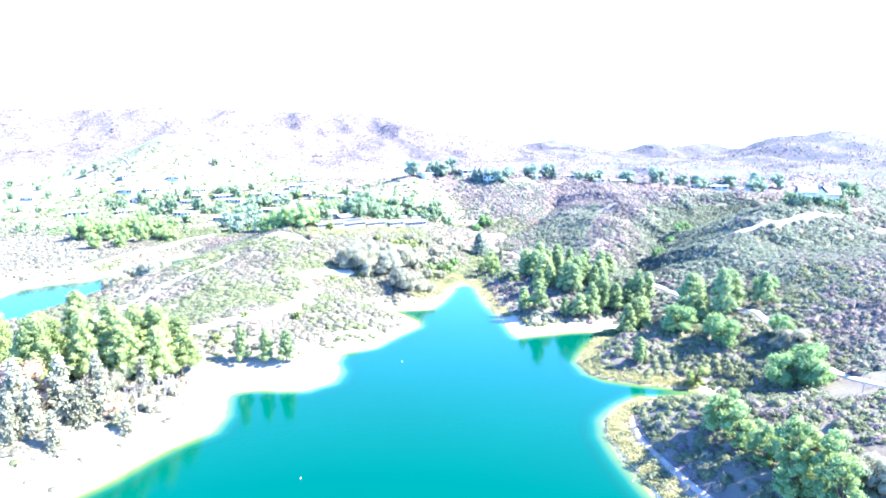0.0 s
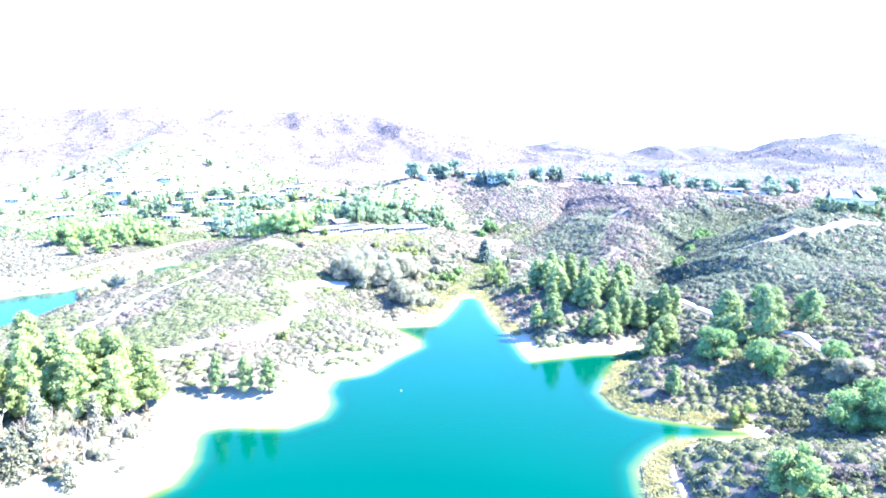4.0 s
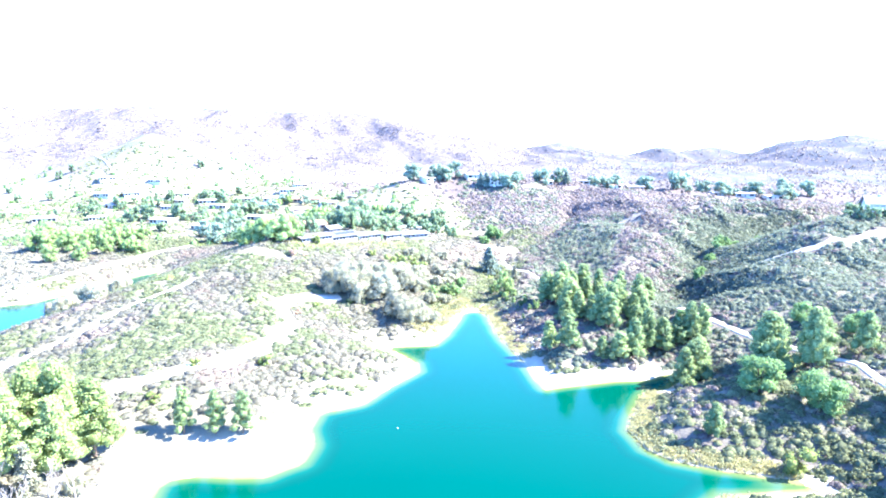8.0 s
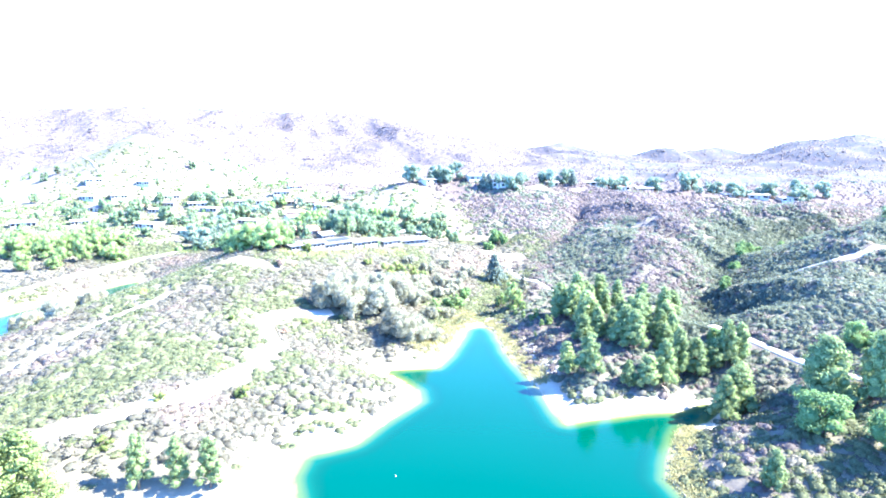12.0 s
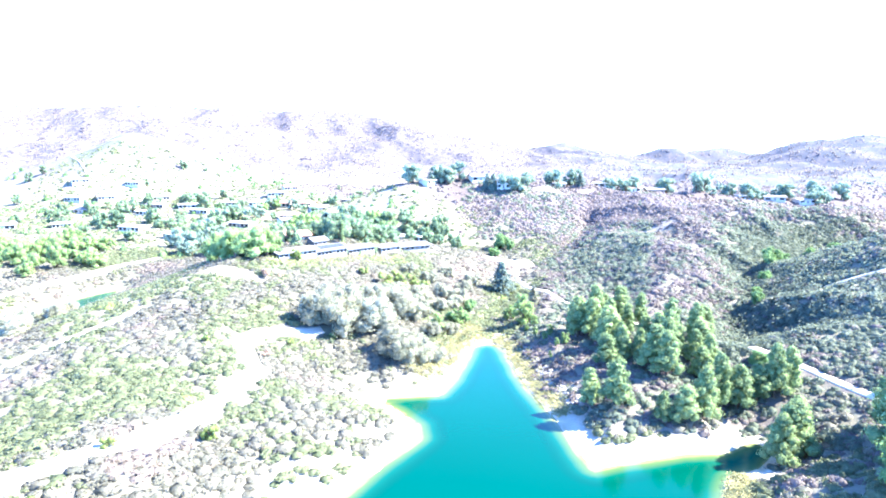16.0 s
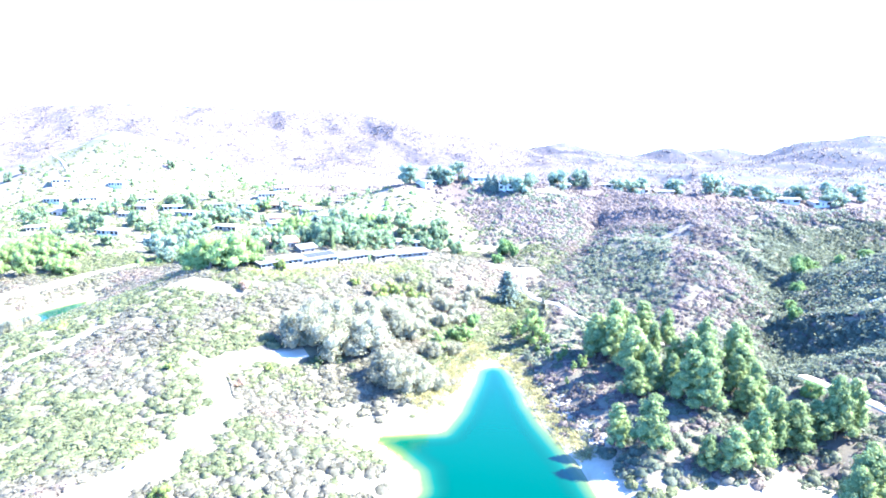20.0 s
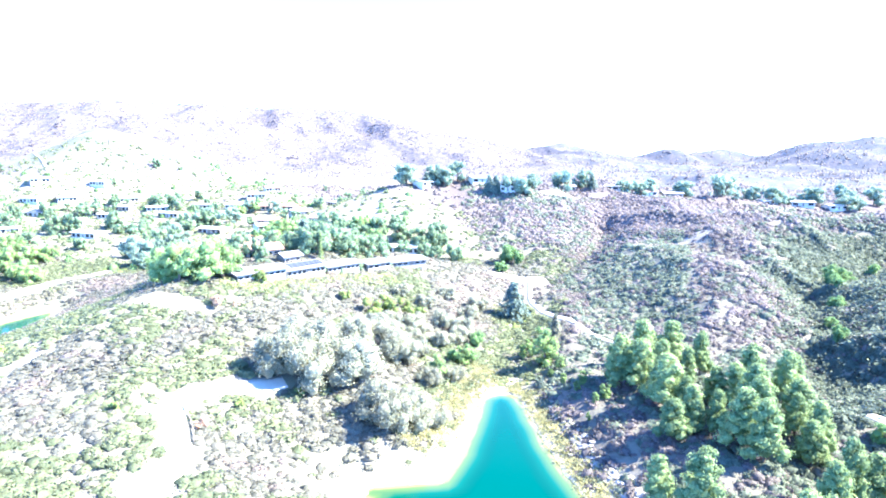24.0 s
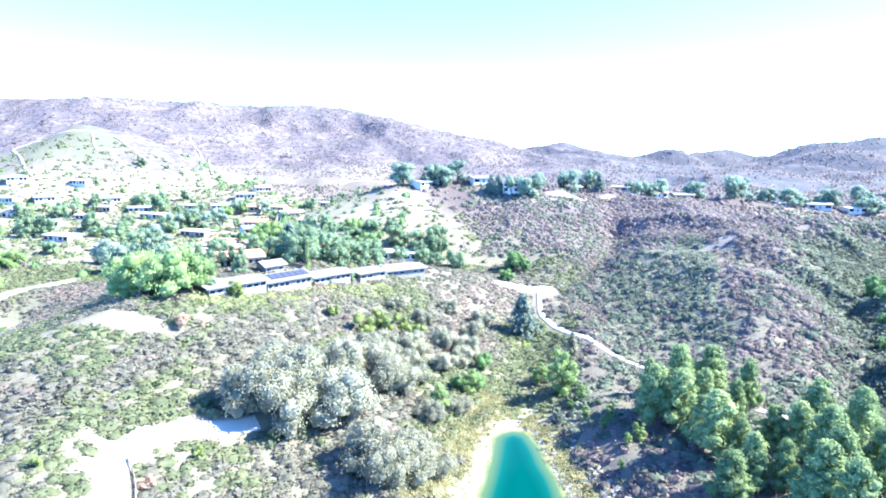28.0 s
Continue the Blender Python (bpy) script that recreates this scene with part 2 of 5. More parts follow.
# crests: half width of the round top, slope of the flanks, then x, y, z along the crest
CRESTS = [
    (18, 0.34, [(-118, 285, 21), (-78, 300, 27), (-54, 356, 26), (-28, 354, 25)]),
    (14, 0.24, [(-45, 262, 13), (-62, 240, 13), (-88, 242, 15), (-72, 200, 12), (-86, 160, 9), (-108, 110, 8), (-170, 20, 12)]),
    (14, 0.40, [(112, 545, 35), (122, 478, 33), (113, 403, 29), (96, 350, 20.5), (78, 300, 11)]),
    (6, 0.66, [(150, 560, 31), (150, 470, 30), (148, 414, 30), (166, 414, 32), (195, 410, 32), (245, 430, 32)]),
    (8, 0.42, [(66, 540, 36), (64, 480, 28), (52, 430, 17), (40, 395, 10)]),
    (8, 0.46, [(300, 430, 36), (225, 345, 36), (186, 308, 36), (154, 302, 35), (140, 287, 26), (126, 255, 22)]),
    (25, 0.20, [(260, 190, 44), (150, 205, 25), (112, 150, 17), (98, 100, 14), (110, 0, 16)]),
    (12, 0.36, [(-75, 500, 18), (-48, 512, 22), (-30, 520, 36), (-15, 524, 43), (2, 528, 45), (20, 528, 45), (36, 526, 42), (50, 529, 38), (62, 535, 40), (80, 545, 35), (100, 549, 38), (118, 550, 33), (134, 556, 36), (165, 563, 30), (200, 576, 30), (240, 574, 25), (300, 600, 26), (420, 620, 24)]),
    (12, 0.42, [(-378, 712, 50), (-345, 722, 67), (-318, 728, 75), (-298, 730, 71), (-262, 738, 42)]),
    (40, 0.26, [(-2000, 1800, 270), (-1200, 1464, 200), (-948, 1428, 185), (-768, 1380, 179), (-648, 1380, 163), (-534, 1368, 171)]),
    (40, 0.28, [(-534, 1368, 171), (-474, 1380, 166), (-438, 1380, 141), (-372, 1380, 140), (-330, 1392, 156), (-246, 1370, 141)]),
    (40, 0.28, [(-246, 1370, 141), (-130, 1300, 116), (-45, 1200, 99), (0, 1080, 68), (40, 940, 48), (70, 760, 38)]),
    (30, 0.30, [(50, 1180, 54), (150, 1260, 62), (205, 1260, 60), (238, 1270, 76), (290, 1290, 54), (345, 1330, 46)]),
    (30, 0.30, [(345, 1330, 46), (400, 1380, 52), (465, 1400, 63), (520, 1440, 47), (612, 1470, 62), (670, 1480, 45)]),
    (40, 0.24, [(670, 1480, 48), (700, 1290, 70), (750, 1210, 93), (830, 1190, 80), (1000, 1150, 80), (1600, 1200, 150)]),
    (30, 0.20, [(120, 740, 38), (170, 900, 50), (205, 1080, 58), (238, 1270, 72)]),
    (40, 0.18, [(250, 720, 32), (330, 850, 40), (420, 1000, 44)]),
    (60, 0.22, [(420, 700, 30), (560, 900, 42), (700, 1000, 48)]),
]

# gullies: width of the bed, slope of the sides, then x, y, z along the bed
GULLIES = [
    (5, 0.34, [(11, 287, 0.5), (18, 318, 2.5), (23, 345, 4.5), (27, 380, 9), (24, 410, 13), (10, 470, 22)]),
    (3, 0.55, [(36, 372, 8), (52, 395, 11), (70, 425, 15), (84, 460, 21), (94, 500, 28)]),
    (4, 0.5, [(76, 258, 7.5), (93, 287, 7.5), (111, 318, 9.5), (124, 342, 13), (140, 362, 16), (152, 380, 19), (163, 394, 23)]),
]


def segments(points, closed):
    p = np.array(points, float)
    return p, (np.roll(p, -1, axis=0) if closed else None)


def edge_distance(x, y, points):
    """Distance to a closed outline, and whether each place is inside it."""
    p, q = segments(points, True)
    best, inside = np.full(x.shape, 1e9), np.zeros(x.shape, bool)
    for (ax, ay), (bx, by) in zip(p, q):
        dx, dy = bx - ax, by - ay
        s = np.clip(((x - ax) * dx + (y - ay) * dy) / (dx * dx + dy * dy), 0, 1)
        best = np.minimum(best, np.hypot(x - ax - s * dx, y - ay - s * dy))
        if ay != by:
            inside ^= ((ay > y) != (by > y)) & (x < dx * (y - ay) / dy + ax)
    return best, inside


def wave_noise(x, y, size, seed, octaves=3):
    """Smooth value noise about 0, from -1 to 1."""
    total, gain, norm = np.zeros(x.shape), 1.0, 0.0
    for k in range(octaves):
        u, v = x / size * 2 ** k + 17.3 * (seed + k), y / size * 2 ** k - 9.1 * (seed + k)
        i, j = np.floor(u), np.floor(v)
        a, b = u - i, v - j
        a, b = a * a * (3 - 2 * a), b * b * (3 - 2 * b)

        def cell(m, n):
            h = np.sin(m * 127.1 + n * 311.7 + seed * 13.7 + k * 7.7) * 43758.5453
            return (h - np.floor(h)) * 2 - 1
        total += gain * ((cell(i, j) * (1 - a) + cell(i + 1, j) * a) * (1 - b) + (cell(i, j + 1) * (1 - a) + cell(i + 1, j + 1) * a) * b)
        norm += gain
        gain *= 0.5
    return total / norm


def crest_height(x, y, width, slope, points):
    best = np.full(x.shape, -1e9)
    for (ax, ay, az), (bx, by, bz) in zip(points, points[1:]):
        dx, dy = bx - ax, by - ay
        s = np.clip(((x - ax) * dx + (y - ay) * dy) / (dx * dx + dy * dy), 0, 1)
        d = np.hypot(x - ax - s * dx, y - ay - s * dy)
        best = np.maximum(best, az + s * (bz - az) - slope * (np.sqrt(d * d + width * width) - width))
    return best


def shore_distance(x, y):
    """Metres to the nearest water, negative on the water."""
    a, in_a = edge_distance(x, y, LAKE)
    b, in_b = edge_distance(x, y, POND)
    return np.where(np.abs(a) < b, np.where(in_a, -a, a), np.where(in_b, -b, b))


def ground_height(x, y):
    x, y = np.atleast_1d(np.asarray(x, float)), np.atleast_1d(np.asarray(y, float))
    base = 4 + 0.055 * np.clip(y - 320, 0, 600) + 0.01 * np.clip(y - 920, 0, 4000)
    base = base - 0.055 * np.clip(y - 1500, 0, 900) + 0.03 * np.clip(-y - 40, 0, 600)
    far = np.clip((y - 450) / 500, 0, 1)
    total = np.exp(base / 3)
    for width, slope, points in CRESTS:
        total += np.exp(np.clip(crest_height(x, y, width, slope, points), -40, 900) / 3)
    h = 3 * np.log(total)
    for width, slope, points in GULLIES:
        h = np.minimum(h, -crest_height(x, y, width, slope, [(a, b, -c) for a, b, c in points]))
    h += (0.6 + 5.0 * far) * wave_noise(x, y, 45, 3) + far * 12 * wave_noise(x, y, 210, 5) + 0.35 * wave_noise(x, y, 9, 8, 2)
    rough = np.clip((x - 40) / 50, 0, 1) * np.clip((y - 230) / 40, 0, 1) * np.clip((620 - y) / 100, 0, 1)
    h += rough * 6.0 * (0.4 - np.abs(wave_noise(x + 0.3 * y, y * 0.6, 38, 14, 2)) * 1.6)
    h += far * 16 * (0.3 - np.abs(wave_noise(x, y * 0.7, 130, 15, 2)) * 1.3)
    h += far * 9 * (0.25 - np.abs(wave_noise(x + 0.4 * y, y * 0.55, 62, 25, 2)) * 1.2)
    d = shore_distance(x, y)
    bank = 0.06 + 0.18 * np.clip(d, 0, 12) + 0.34 * np.clip(d - 5, 0, 400) + 0.25 * wave_noise(x, y, 7, 4, 2) * np.clip(d / 4, 0, 1)
    h = np.minimum(h, bank)
    return np.where(d < 0, np.maximum(-4.0, d * 0.5) - 0.08, h)


# ---- end terrain ----


# ---- mesh helpers ----
def mesh_of(name, verts, faces, mat, tint=None, smooth=False, **fields):
    me = bpy.data.meshes.new(name)
    verts, faces = np.asarray(verts, np.float32), np.asarray(faces, np.int32)
    n, k = faces.shape
    me.vertices.add(len(verts))
    me.vertices.foreach_set("co", verts.ravel())
    me.loops.add(n * k)
    me.loops.foreach_set("vertex_index", faces.ravel())
    me.polygons.add(n)
    me.polygons.foreach_set("loop_start", np.arange(0, n * k, k, dtype=np.int32))
    me.update(calc_edges=True)
    if smooth:
        me.polygons.foreach_set("use_smooth", np.ones(n, bool))
    if tint is not None:
        fields["tint"] = tint
    for key, values in fields.items():
        a = me.attributes.new(key, "FLOAT", "POINT")
        a.data.foreach_set("value", np.asarray(values, np.float32))
    me.materials.append(mat)
    return me


def part(name, data, mat, parent, label=""):
    """Links a bmesh or a mesh as one object under a thing or a part."""
    if isinstance(data, bmesh.types.BMesh):
        me = bpy.data.meshes.new(name)
        data.to_mesh(me)
        data.free()
        me.materials.append(mat)
        data = me
    ob = new(name, data)
    ob.parent = parent
    return tagged(ob, label)


def thing(name, label, category, group="", kind=""):
    return tagged(new(name), label, category, group, kind)


def box(bm, x0, x1, y0, y1, z0, z1, bevel=0.0):
    m = Matrix.Translation(((x0 + x1) / 2, (y0 + y1) / 2, (z0 + z1) / 2)) @ Matrix.Diagonal((x1 - x0, y1 - y0, z1 - z0, 1))
    made = bmesh.ops.create_cube(bm, size=1.0, matrix=m)["verts"]
    if bevel:
        edges = list({e for v in made for e in v.link_edges})
        bmesh.ops.bevel(bm, geom=edges, offset=bevel, segments=1, affect="EDGES")
    return bm


def height_at(x, y):
    return float(ground_height(x, y)[0])


def limb(verts, faces, a, b, ra, rb, sides=5):
    """A tapered round piece from a to b, added to the lists."""
    a, b = Vector(a), Vector(b)
    q = (b - a).to_track_quat("Z", "Y")
    start = len(verts)
    for p, r in ((a, ra), (b, rb)):
        for k in range(sides):
            w = 2 * math.pi * k / sides
            verts.append(tuple(p + q @ Vector((math.cos(w) * r, math.sin(w) * r, 0))))
    for k in range(sides):
        j = (k + 1) % sides
        faces.append((start + k, start + j, start + sides + j, start + sides + k))


def leaf_quads(rng, centres, outward, size, tint, spread=0.8, long=1.0):
    """One small bent leaf clump at each centre, turned roughly outward."""
    n = len(centres)
    normal = outward + rng.normal(0, spread, (n, 3))
    normal /= np.linalg.norm(normal, axis=1, keepdims=True) + 1e-9
    side = np.cross(normal, rng.normal(0, 1, (n, 3)))
    side /= np.linalg.norm(side, axis=1, keepdims=True) + 1e-9
    up = np.cross(normal, side)
    s = (size * rng.uniform(0.6, 1.3, n))[:, None]
    a = centres - side * s * long - up * s * 0.55
    b = centres + side * s * long * rng.uniform(0.4, 1, (n, 1)) - up * s * 0.6
    c = centres + side * s * long * 0.9 + up * s * rng.uniform(0.3, 0.8, (n, 1))
    d = centres - side * s * long * rng.uniform(0.3, 1, (n, 1)) + up * s * 0.6 + normal * s * 0.35
    verts = np.stack([a, b, c, d], 1).reshape(-1, 3)
    faces = np.arange(4 * n).reshape(n, 4)
    return verts, faces, np.repeat(tint, 4)


def dome(rng, x, y, z, rx, rz, tint, segs=8, rings=4, low=-0.15, lumps=0.16):
    """A lumpy round mass of foliage, open below, with shade painted into its tint towards the bottom."""
    a = np.arange(segs) / segs * 2 * math.pi + rng.uniform(0, 6.28)
    v, t = [], []
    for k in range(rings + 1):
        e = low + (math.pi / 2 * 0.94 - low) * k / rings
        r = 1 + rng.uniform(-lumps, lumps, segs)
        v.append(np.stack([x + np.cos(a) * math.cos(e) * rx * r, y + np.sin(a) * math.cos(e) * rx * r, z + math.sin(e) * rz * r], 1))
        # painted shade: the tint falls to 0.7 at the lowest ring
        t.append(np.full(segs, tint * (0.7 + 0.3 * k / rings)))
    i = (np.arange(rings)[:, None] * segs + np.arange(segs)[None]).ravel()
    j = (np.arange(rings)[:, None] * segs + (np.arange(segs)[None] + 1) % segs).ravel()
    return np.concatenate(v), np.stack([i, j, j + segs, i + segs], 1), np.concatenate(t)


def joined(pieces):
    """Several (verts, faces, tints) as one."""
    v, f, t, n = [], [], [], 0
    for a, b, c in pieces:
        v.append(a), f.append(b + n), t.append(c)
        n += len(a)
    return np.concatenate(v), np.concatenate(f), np.concatenate(t)


def lobed_crown(seed, lobes, per, leaf, mat):
    """Foliage in rounded lobes x, y, z, r: a lumpy core each, with leaf clumps standing out of it."""
    rng = np.random.default_rng(seed)
    pieces = []
    for x, y, z, r in lobes:
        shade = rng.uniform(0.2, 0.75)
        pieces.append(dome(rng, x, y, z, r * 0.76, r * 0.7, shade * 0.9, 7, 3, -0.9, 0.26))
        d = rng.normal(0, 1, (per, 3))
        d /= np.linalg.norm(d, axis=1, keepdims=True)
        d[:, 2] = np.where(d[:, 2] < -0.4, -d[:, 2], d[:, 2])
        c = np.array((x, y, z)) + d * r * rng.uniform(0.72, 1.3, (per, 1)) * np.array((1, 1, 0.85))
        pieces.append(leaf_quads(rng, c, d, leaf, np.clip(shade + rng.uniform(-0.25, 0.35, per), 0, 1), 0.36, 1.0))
    v, f, t = joined(pieces)
    return mesh_of("crown", v, f, mat, t, True)


# ---- the ground, one sheet to the horizon ----
def spread_axis(dense_from, dense_to, step, low, high, mid_low, mid_high):
    """Fine in the middle, coarser to the mountains, coarsest at the horizon."""
    out = list(np.arange(dense_from, dense_to + 0.1, step))
    for way in (1, -1):
        s, v = step, (dense_to if way > 0 else dense_from)
        while low < v < high:
            inside = mid_low < v < mid_high
            s = min(s * 1.05, 11) if inside else min(s * 1.15, 120)
            v += way * s
            out.append(v)
    return np.sort(np.array(out))


def distance_to_line(x, y, points):
    best = np.full(x.shape, 1e9)
    for (ax, ay), (bx, by) in zip(points, points[1:]):
        dx, dy = bx - ax, by - ay
        s = np.clip(((x - ax) * dx + (y - ay) * dy) / (dx * dx + dy * dy), 0, 1)
        best = np.minimum(best, np.hypot(x - ax - s * dx, y - ay - s * dy))
    return best


def eastness(x, y):
    """0 on the pale western land, 1 on the brown eastern hills."""
    line = np.interp(y, [0, 200, 260, 290, 330, 400, 450, 480, 530, 700], [20, 20, 14, 16, 28, 26, 8, -34, -70, -200])
    return np.clip((x - line) / np.interp(y, [330, 420], [14, 75]) + 0.5 * wave_noise(x, y, 24, 71) * np.clip((y - 330) / 80, 0, 1), 0, 1)


ROAD_WEST = [(-40, 266), (-46, 262), (-54, 258), (-58, 250), (-54, 240), (-49, 232), (-50, 222), (-55, 210), (-62, 196), (-72, 186), (-84, 176), (-104, 168), (-128, 172)]
ROAD_EAST = [(32, 378), (30, 366), (29, 357), (31, 347), (34, 336), (40, 322), (46, 308), (58, 280), (70, 258), (86, 236), (96, 205), (99, 170), (97, 142), (100, 100), (108, 40)]
ROAD_EAST_HIGH = [(124, 292), (132, 285), (142, 280), (152, 281), (163, 285), (190, 292), (240, 300)]
TRACK_POND = [(-150, 402), (-162, 388), (-178, 350), (-186, 318), (-210, 296)]
PATH_CAPE = [(55, 150), (48, 146), (44.5, 139), (43, 131), (44, 121), (46.5, 110), (49, 100)]
TRACK_HILL = [(-92, 262), (-104, 240), (-112, 218), (-124, 195)]
LOT = [(20, 387), (28, 384), (37, 381)]
ROADS = [(ROAD_WEST, 4.6), (ROAD_EAST, 2.2), (ROAD_EAST_HIGH, 2.6), (TRACK_POND, 4.5), (TRACK_HILL, 2.6), (PATH_CAPE, 1.8), (LOT, 7.0)]


def build_ground():
    xs, ys = spread_axis(-190, 210, 2.4, -4300, 4300, -1000, 850), spread_axis(90, 500, 2.4, -1500, 4500, 0, 1520)
    gx, gy = [a.ravel() for a in np.meshgrid(xs, ys)]
    z = ground_height(gx, gy)
    d = shore_distance(gx, gy)
    w, h = len(xs), len(ys)
    i = (np.arange(h - 1)[:, None] * w + np.arange(w - 1)[None]).ravel()
    faces = np.stack([i, i + 1, i + w + 1, i + w], 1)
    ragged = wave_noise(gx, gy, 16, 21)
    beach = np.clip(1.3 - (d + 3 * ragged) / np.where(gx < 12, np.where(gy > 246, 2.2, 9), np.where((gy > 196) & (gx < 62), np.where(gy > 246, 2.5, 9), 5)), 0, 1) * np.clip((gx + 145) / 10, 0.25, 1)
    beach = np.maximum(beach, np.clip(1.1 - distance_to_line(gx, gy, [(8, 290), (14, 300), (19, 318), (24, 340)]) / 7 + 0.3 * ragged, 0, 0.6))
    wet = np.clip(1 - np.abs(d - 0.6) / 1.3, 0, 1) * 0.8
    # far: where the haze-tinted mountain colours take over
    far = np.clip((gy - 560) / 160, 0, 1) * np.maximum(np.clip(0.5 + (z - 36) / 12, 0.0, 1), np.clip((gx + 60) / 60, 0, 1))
    vine = np.clip(2.6 - np.hypot((gx + 322) / 54, (gy - 688) / 44) * 2.4 + 0.5 * wave_noise(gx, gy, 14, 27), 0, 0.9)
    lawn = np.clip(1.6 - np.hypot((gx + 48) / 34, (gy - 338) / 9) * 1.4, 0, 1) * 0.7
    shore_lawn = np.clip(1.6 - np.hypot((gx + 165) / 24, (gy - 372) / 40) * 1.3, 0, 1) * 0.8
    thick = wave_noise(gx, gy, 30, 61) + 0.3 * ragged
    litter = np.clip(0.98 + thick, 0, 0.95) * np.clip((d - 4) / 9, 0, 1) * np.clip((460 - gy) / 60, 0, 1)
    # bare eroded soil below the ridge houses and on the brown hill's shoulders
    scar = np.clip(wave_noise(gx, gy, 26, 33) * 2.2 + wave_noise(gx, gy, 8, 34) - 0.3, 0, 0.8) * np.exp(-((gy - 506 - 0.2 * gx) / 22) ** 2) * np.clip((gx + 40) / 30, 0, 1)
    for cx, cy, rx, ry in ((114, 403, 16, 7), (134, 398, 6, 14), (70, 514, 20, 11), (100, 526, 12, 8), (-20, 500, 13, 13), (-46, 480, 9, 12), (-22, 372, 15, 7), (-34, 358, 8, 5), (-118, 452, 26, 14), (-285, 622, 44, 14), (-225, 660, 30, 12)):
        scar += np.clip(1.3 - np.hypot((gx - cx) / rx, (gy - cy) / ry) + 0.7 * ragged, 0, 0.8)
    scar += 0.4 * np.clip(wave_noise(gx, gy, 6.5, 35, 2) * 3 - 1.3, 0, 1) * eastness(gx, gy) * np.clip((gy - 250) / 60, 0, 1) * np.clip((520 - gy) / 60, 0, 1)
    for points, width in ROADS:
        litter *= np.clip((distance_to_line(gx, gy, points) - width * 0.5) / 2, 0, 1)
    # dense: how much of the bluer, haze-painted scrub covers the range
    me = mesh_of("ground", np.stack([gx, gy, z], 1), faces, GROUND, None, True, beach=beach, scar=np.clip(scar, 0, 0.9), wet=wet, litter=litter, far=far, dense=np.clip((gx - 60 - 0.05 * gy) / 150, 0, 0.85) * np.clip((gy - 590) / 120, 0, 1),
                 east=eastness(gx, gy) * np.clip((900 - gy) / 300, 0, 1), meadow=np.clip(vine + lawn + shore_lawn, 0, 1))
    tagged(new("ground", me), "pale sandy ground rising to brown scrub hills and mountains", "ground", kind="structure")


def build_water(name, outline, label):
    p = np.array(outline, float)
    xs = np.arange(p[:, 0].min() - 4, p[:, 0].max() + 4, 2.0)
    ys = np.arange(p[:, 1].min() - 4, p[:, 1].max() + 4, 2.0)
    gx, gy = [a.ravel() for a in np.meshgrid(xs, ys)]
    d, inside = edge_distance(gx, gy, outline)
    d = np.where(inside, d, -d)
    w, h = len(xs), len(ys)
    i = (np.arange(h - 1)[:, None] * w + np.arange(w - 1)[None]).ravel()
    faces = np.stack([i, i + 1, i + w + 1, i + w], 1)
    faces = faces[(d[faces] > -3.2).any(axis=1)]
    used, again = np.unique(faces, return_inverse=True)
    depth = np.clip((d + 0.3 + 0.8 * wave_noise(gx, gy, 12, 31)) / 9.0, 0, 1)[used]
    me = mesh_of(name, np.stack([gx, gy, gx * 0], 1)[used], again.reshape(-1, 4), WATER, None, True, depth=depth)
    tagged(new(name, me), label, "lake", kind="structure")


def build_road(name, points, width, label, mat=ROAD, lift=0.0):
    p = np.array(points, float)
    length = np.concatenate([[0], np.cumsum(np.hypot(*np.diff(p, axis=0).T))])
    s = np.arange(0, length[-1], 1.2)
    fx, fy = np.interp(s, length, p[:, 0]), np.interp(s, length, p[:, 1])
    smooth = np.ones(9) / 9
    fx[4:-4], fy[4:-4] = np.convolve(fx, smooth, "valid"), np.convolve(fy, smooth, "valid")
    tx, ty = np.gradient(fx), np.gradient(fy)
    n = np.hypot(tx, ty)
    nx, ny = -ty / n, tx / n
    across = np.array([-0.56, -0.5, -0.25, 0, 0.25, 0.5, 0.56])
    wob = width * (1 + 0.18 * wave_noise(fx, fy, 14, 41))
    x, y = fx[:, None] + nx[:, None] * across * wob[:, None], fy[:, None] + ny[:, None] * across * wob[:, None]
    z = ground_height(x.ravel(), y.ravel()).reshape(x.shape) + np.array([-0.5, 0.12, 0.16, 0.2, 0.16, 0.12, -0.5]) + lift
    k = len(across)
    i = (np.arange(len(s) - 1)[:, None] * k + np.arange(k - 1)[None]).ravel()
    me = mesh_of(name, np.stack([x, y, z], -1).reshape(-1, 3), np.stack([i, i + k, i + k + 1, i + 1], 1), mat, None, True)
    tagged(new(name, me), label, "dirt road", kind="structure")


build_ground()
build_water("lake_water", LAKE, "turquoise lake water with greenish shallows along the banks")
build_water("pond_water", POND, "blue green arm of water behind the peninsula")
build_road("road_west", ROAD_WEST, 4.6, "pale dusty dirt road winding over the peninsula")
build_road("road_east", ROAD_EAST, 1.9, "pale graded dirt road at the foot of the hill")
build_road("road_terrace", ROAD_EAST_HIGH, 2.6, "bare dirt terrace cut into the scrub hillside")
build_road("road_pond", TRACK_POND, 4.5, "pale dirt track along the far water")
build_road("road_hill", TRACK_HILL, 2.6, "narrow dirt track across the brushy hill")
build_road("road_lot", LOT, 7.0, "bare white dirt parking lot at the gully head")

build_road("footpath", PATH_CAPE, 1.3, "trodden pinkish footpath behind the reeds", FOOTPATH)
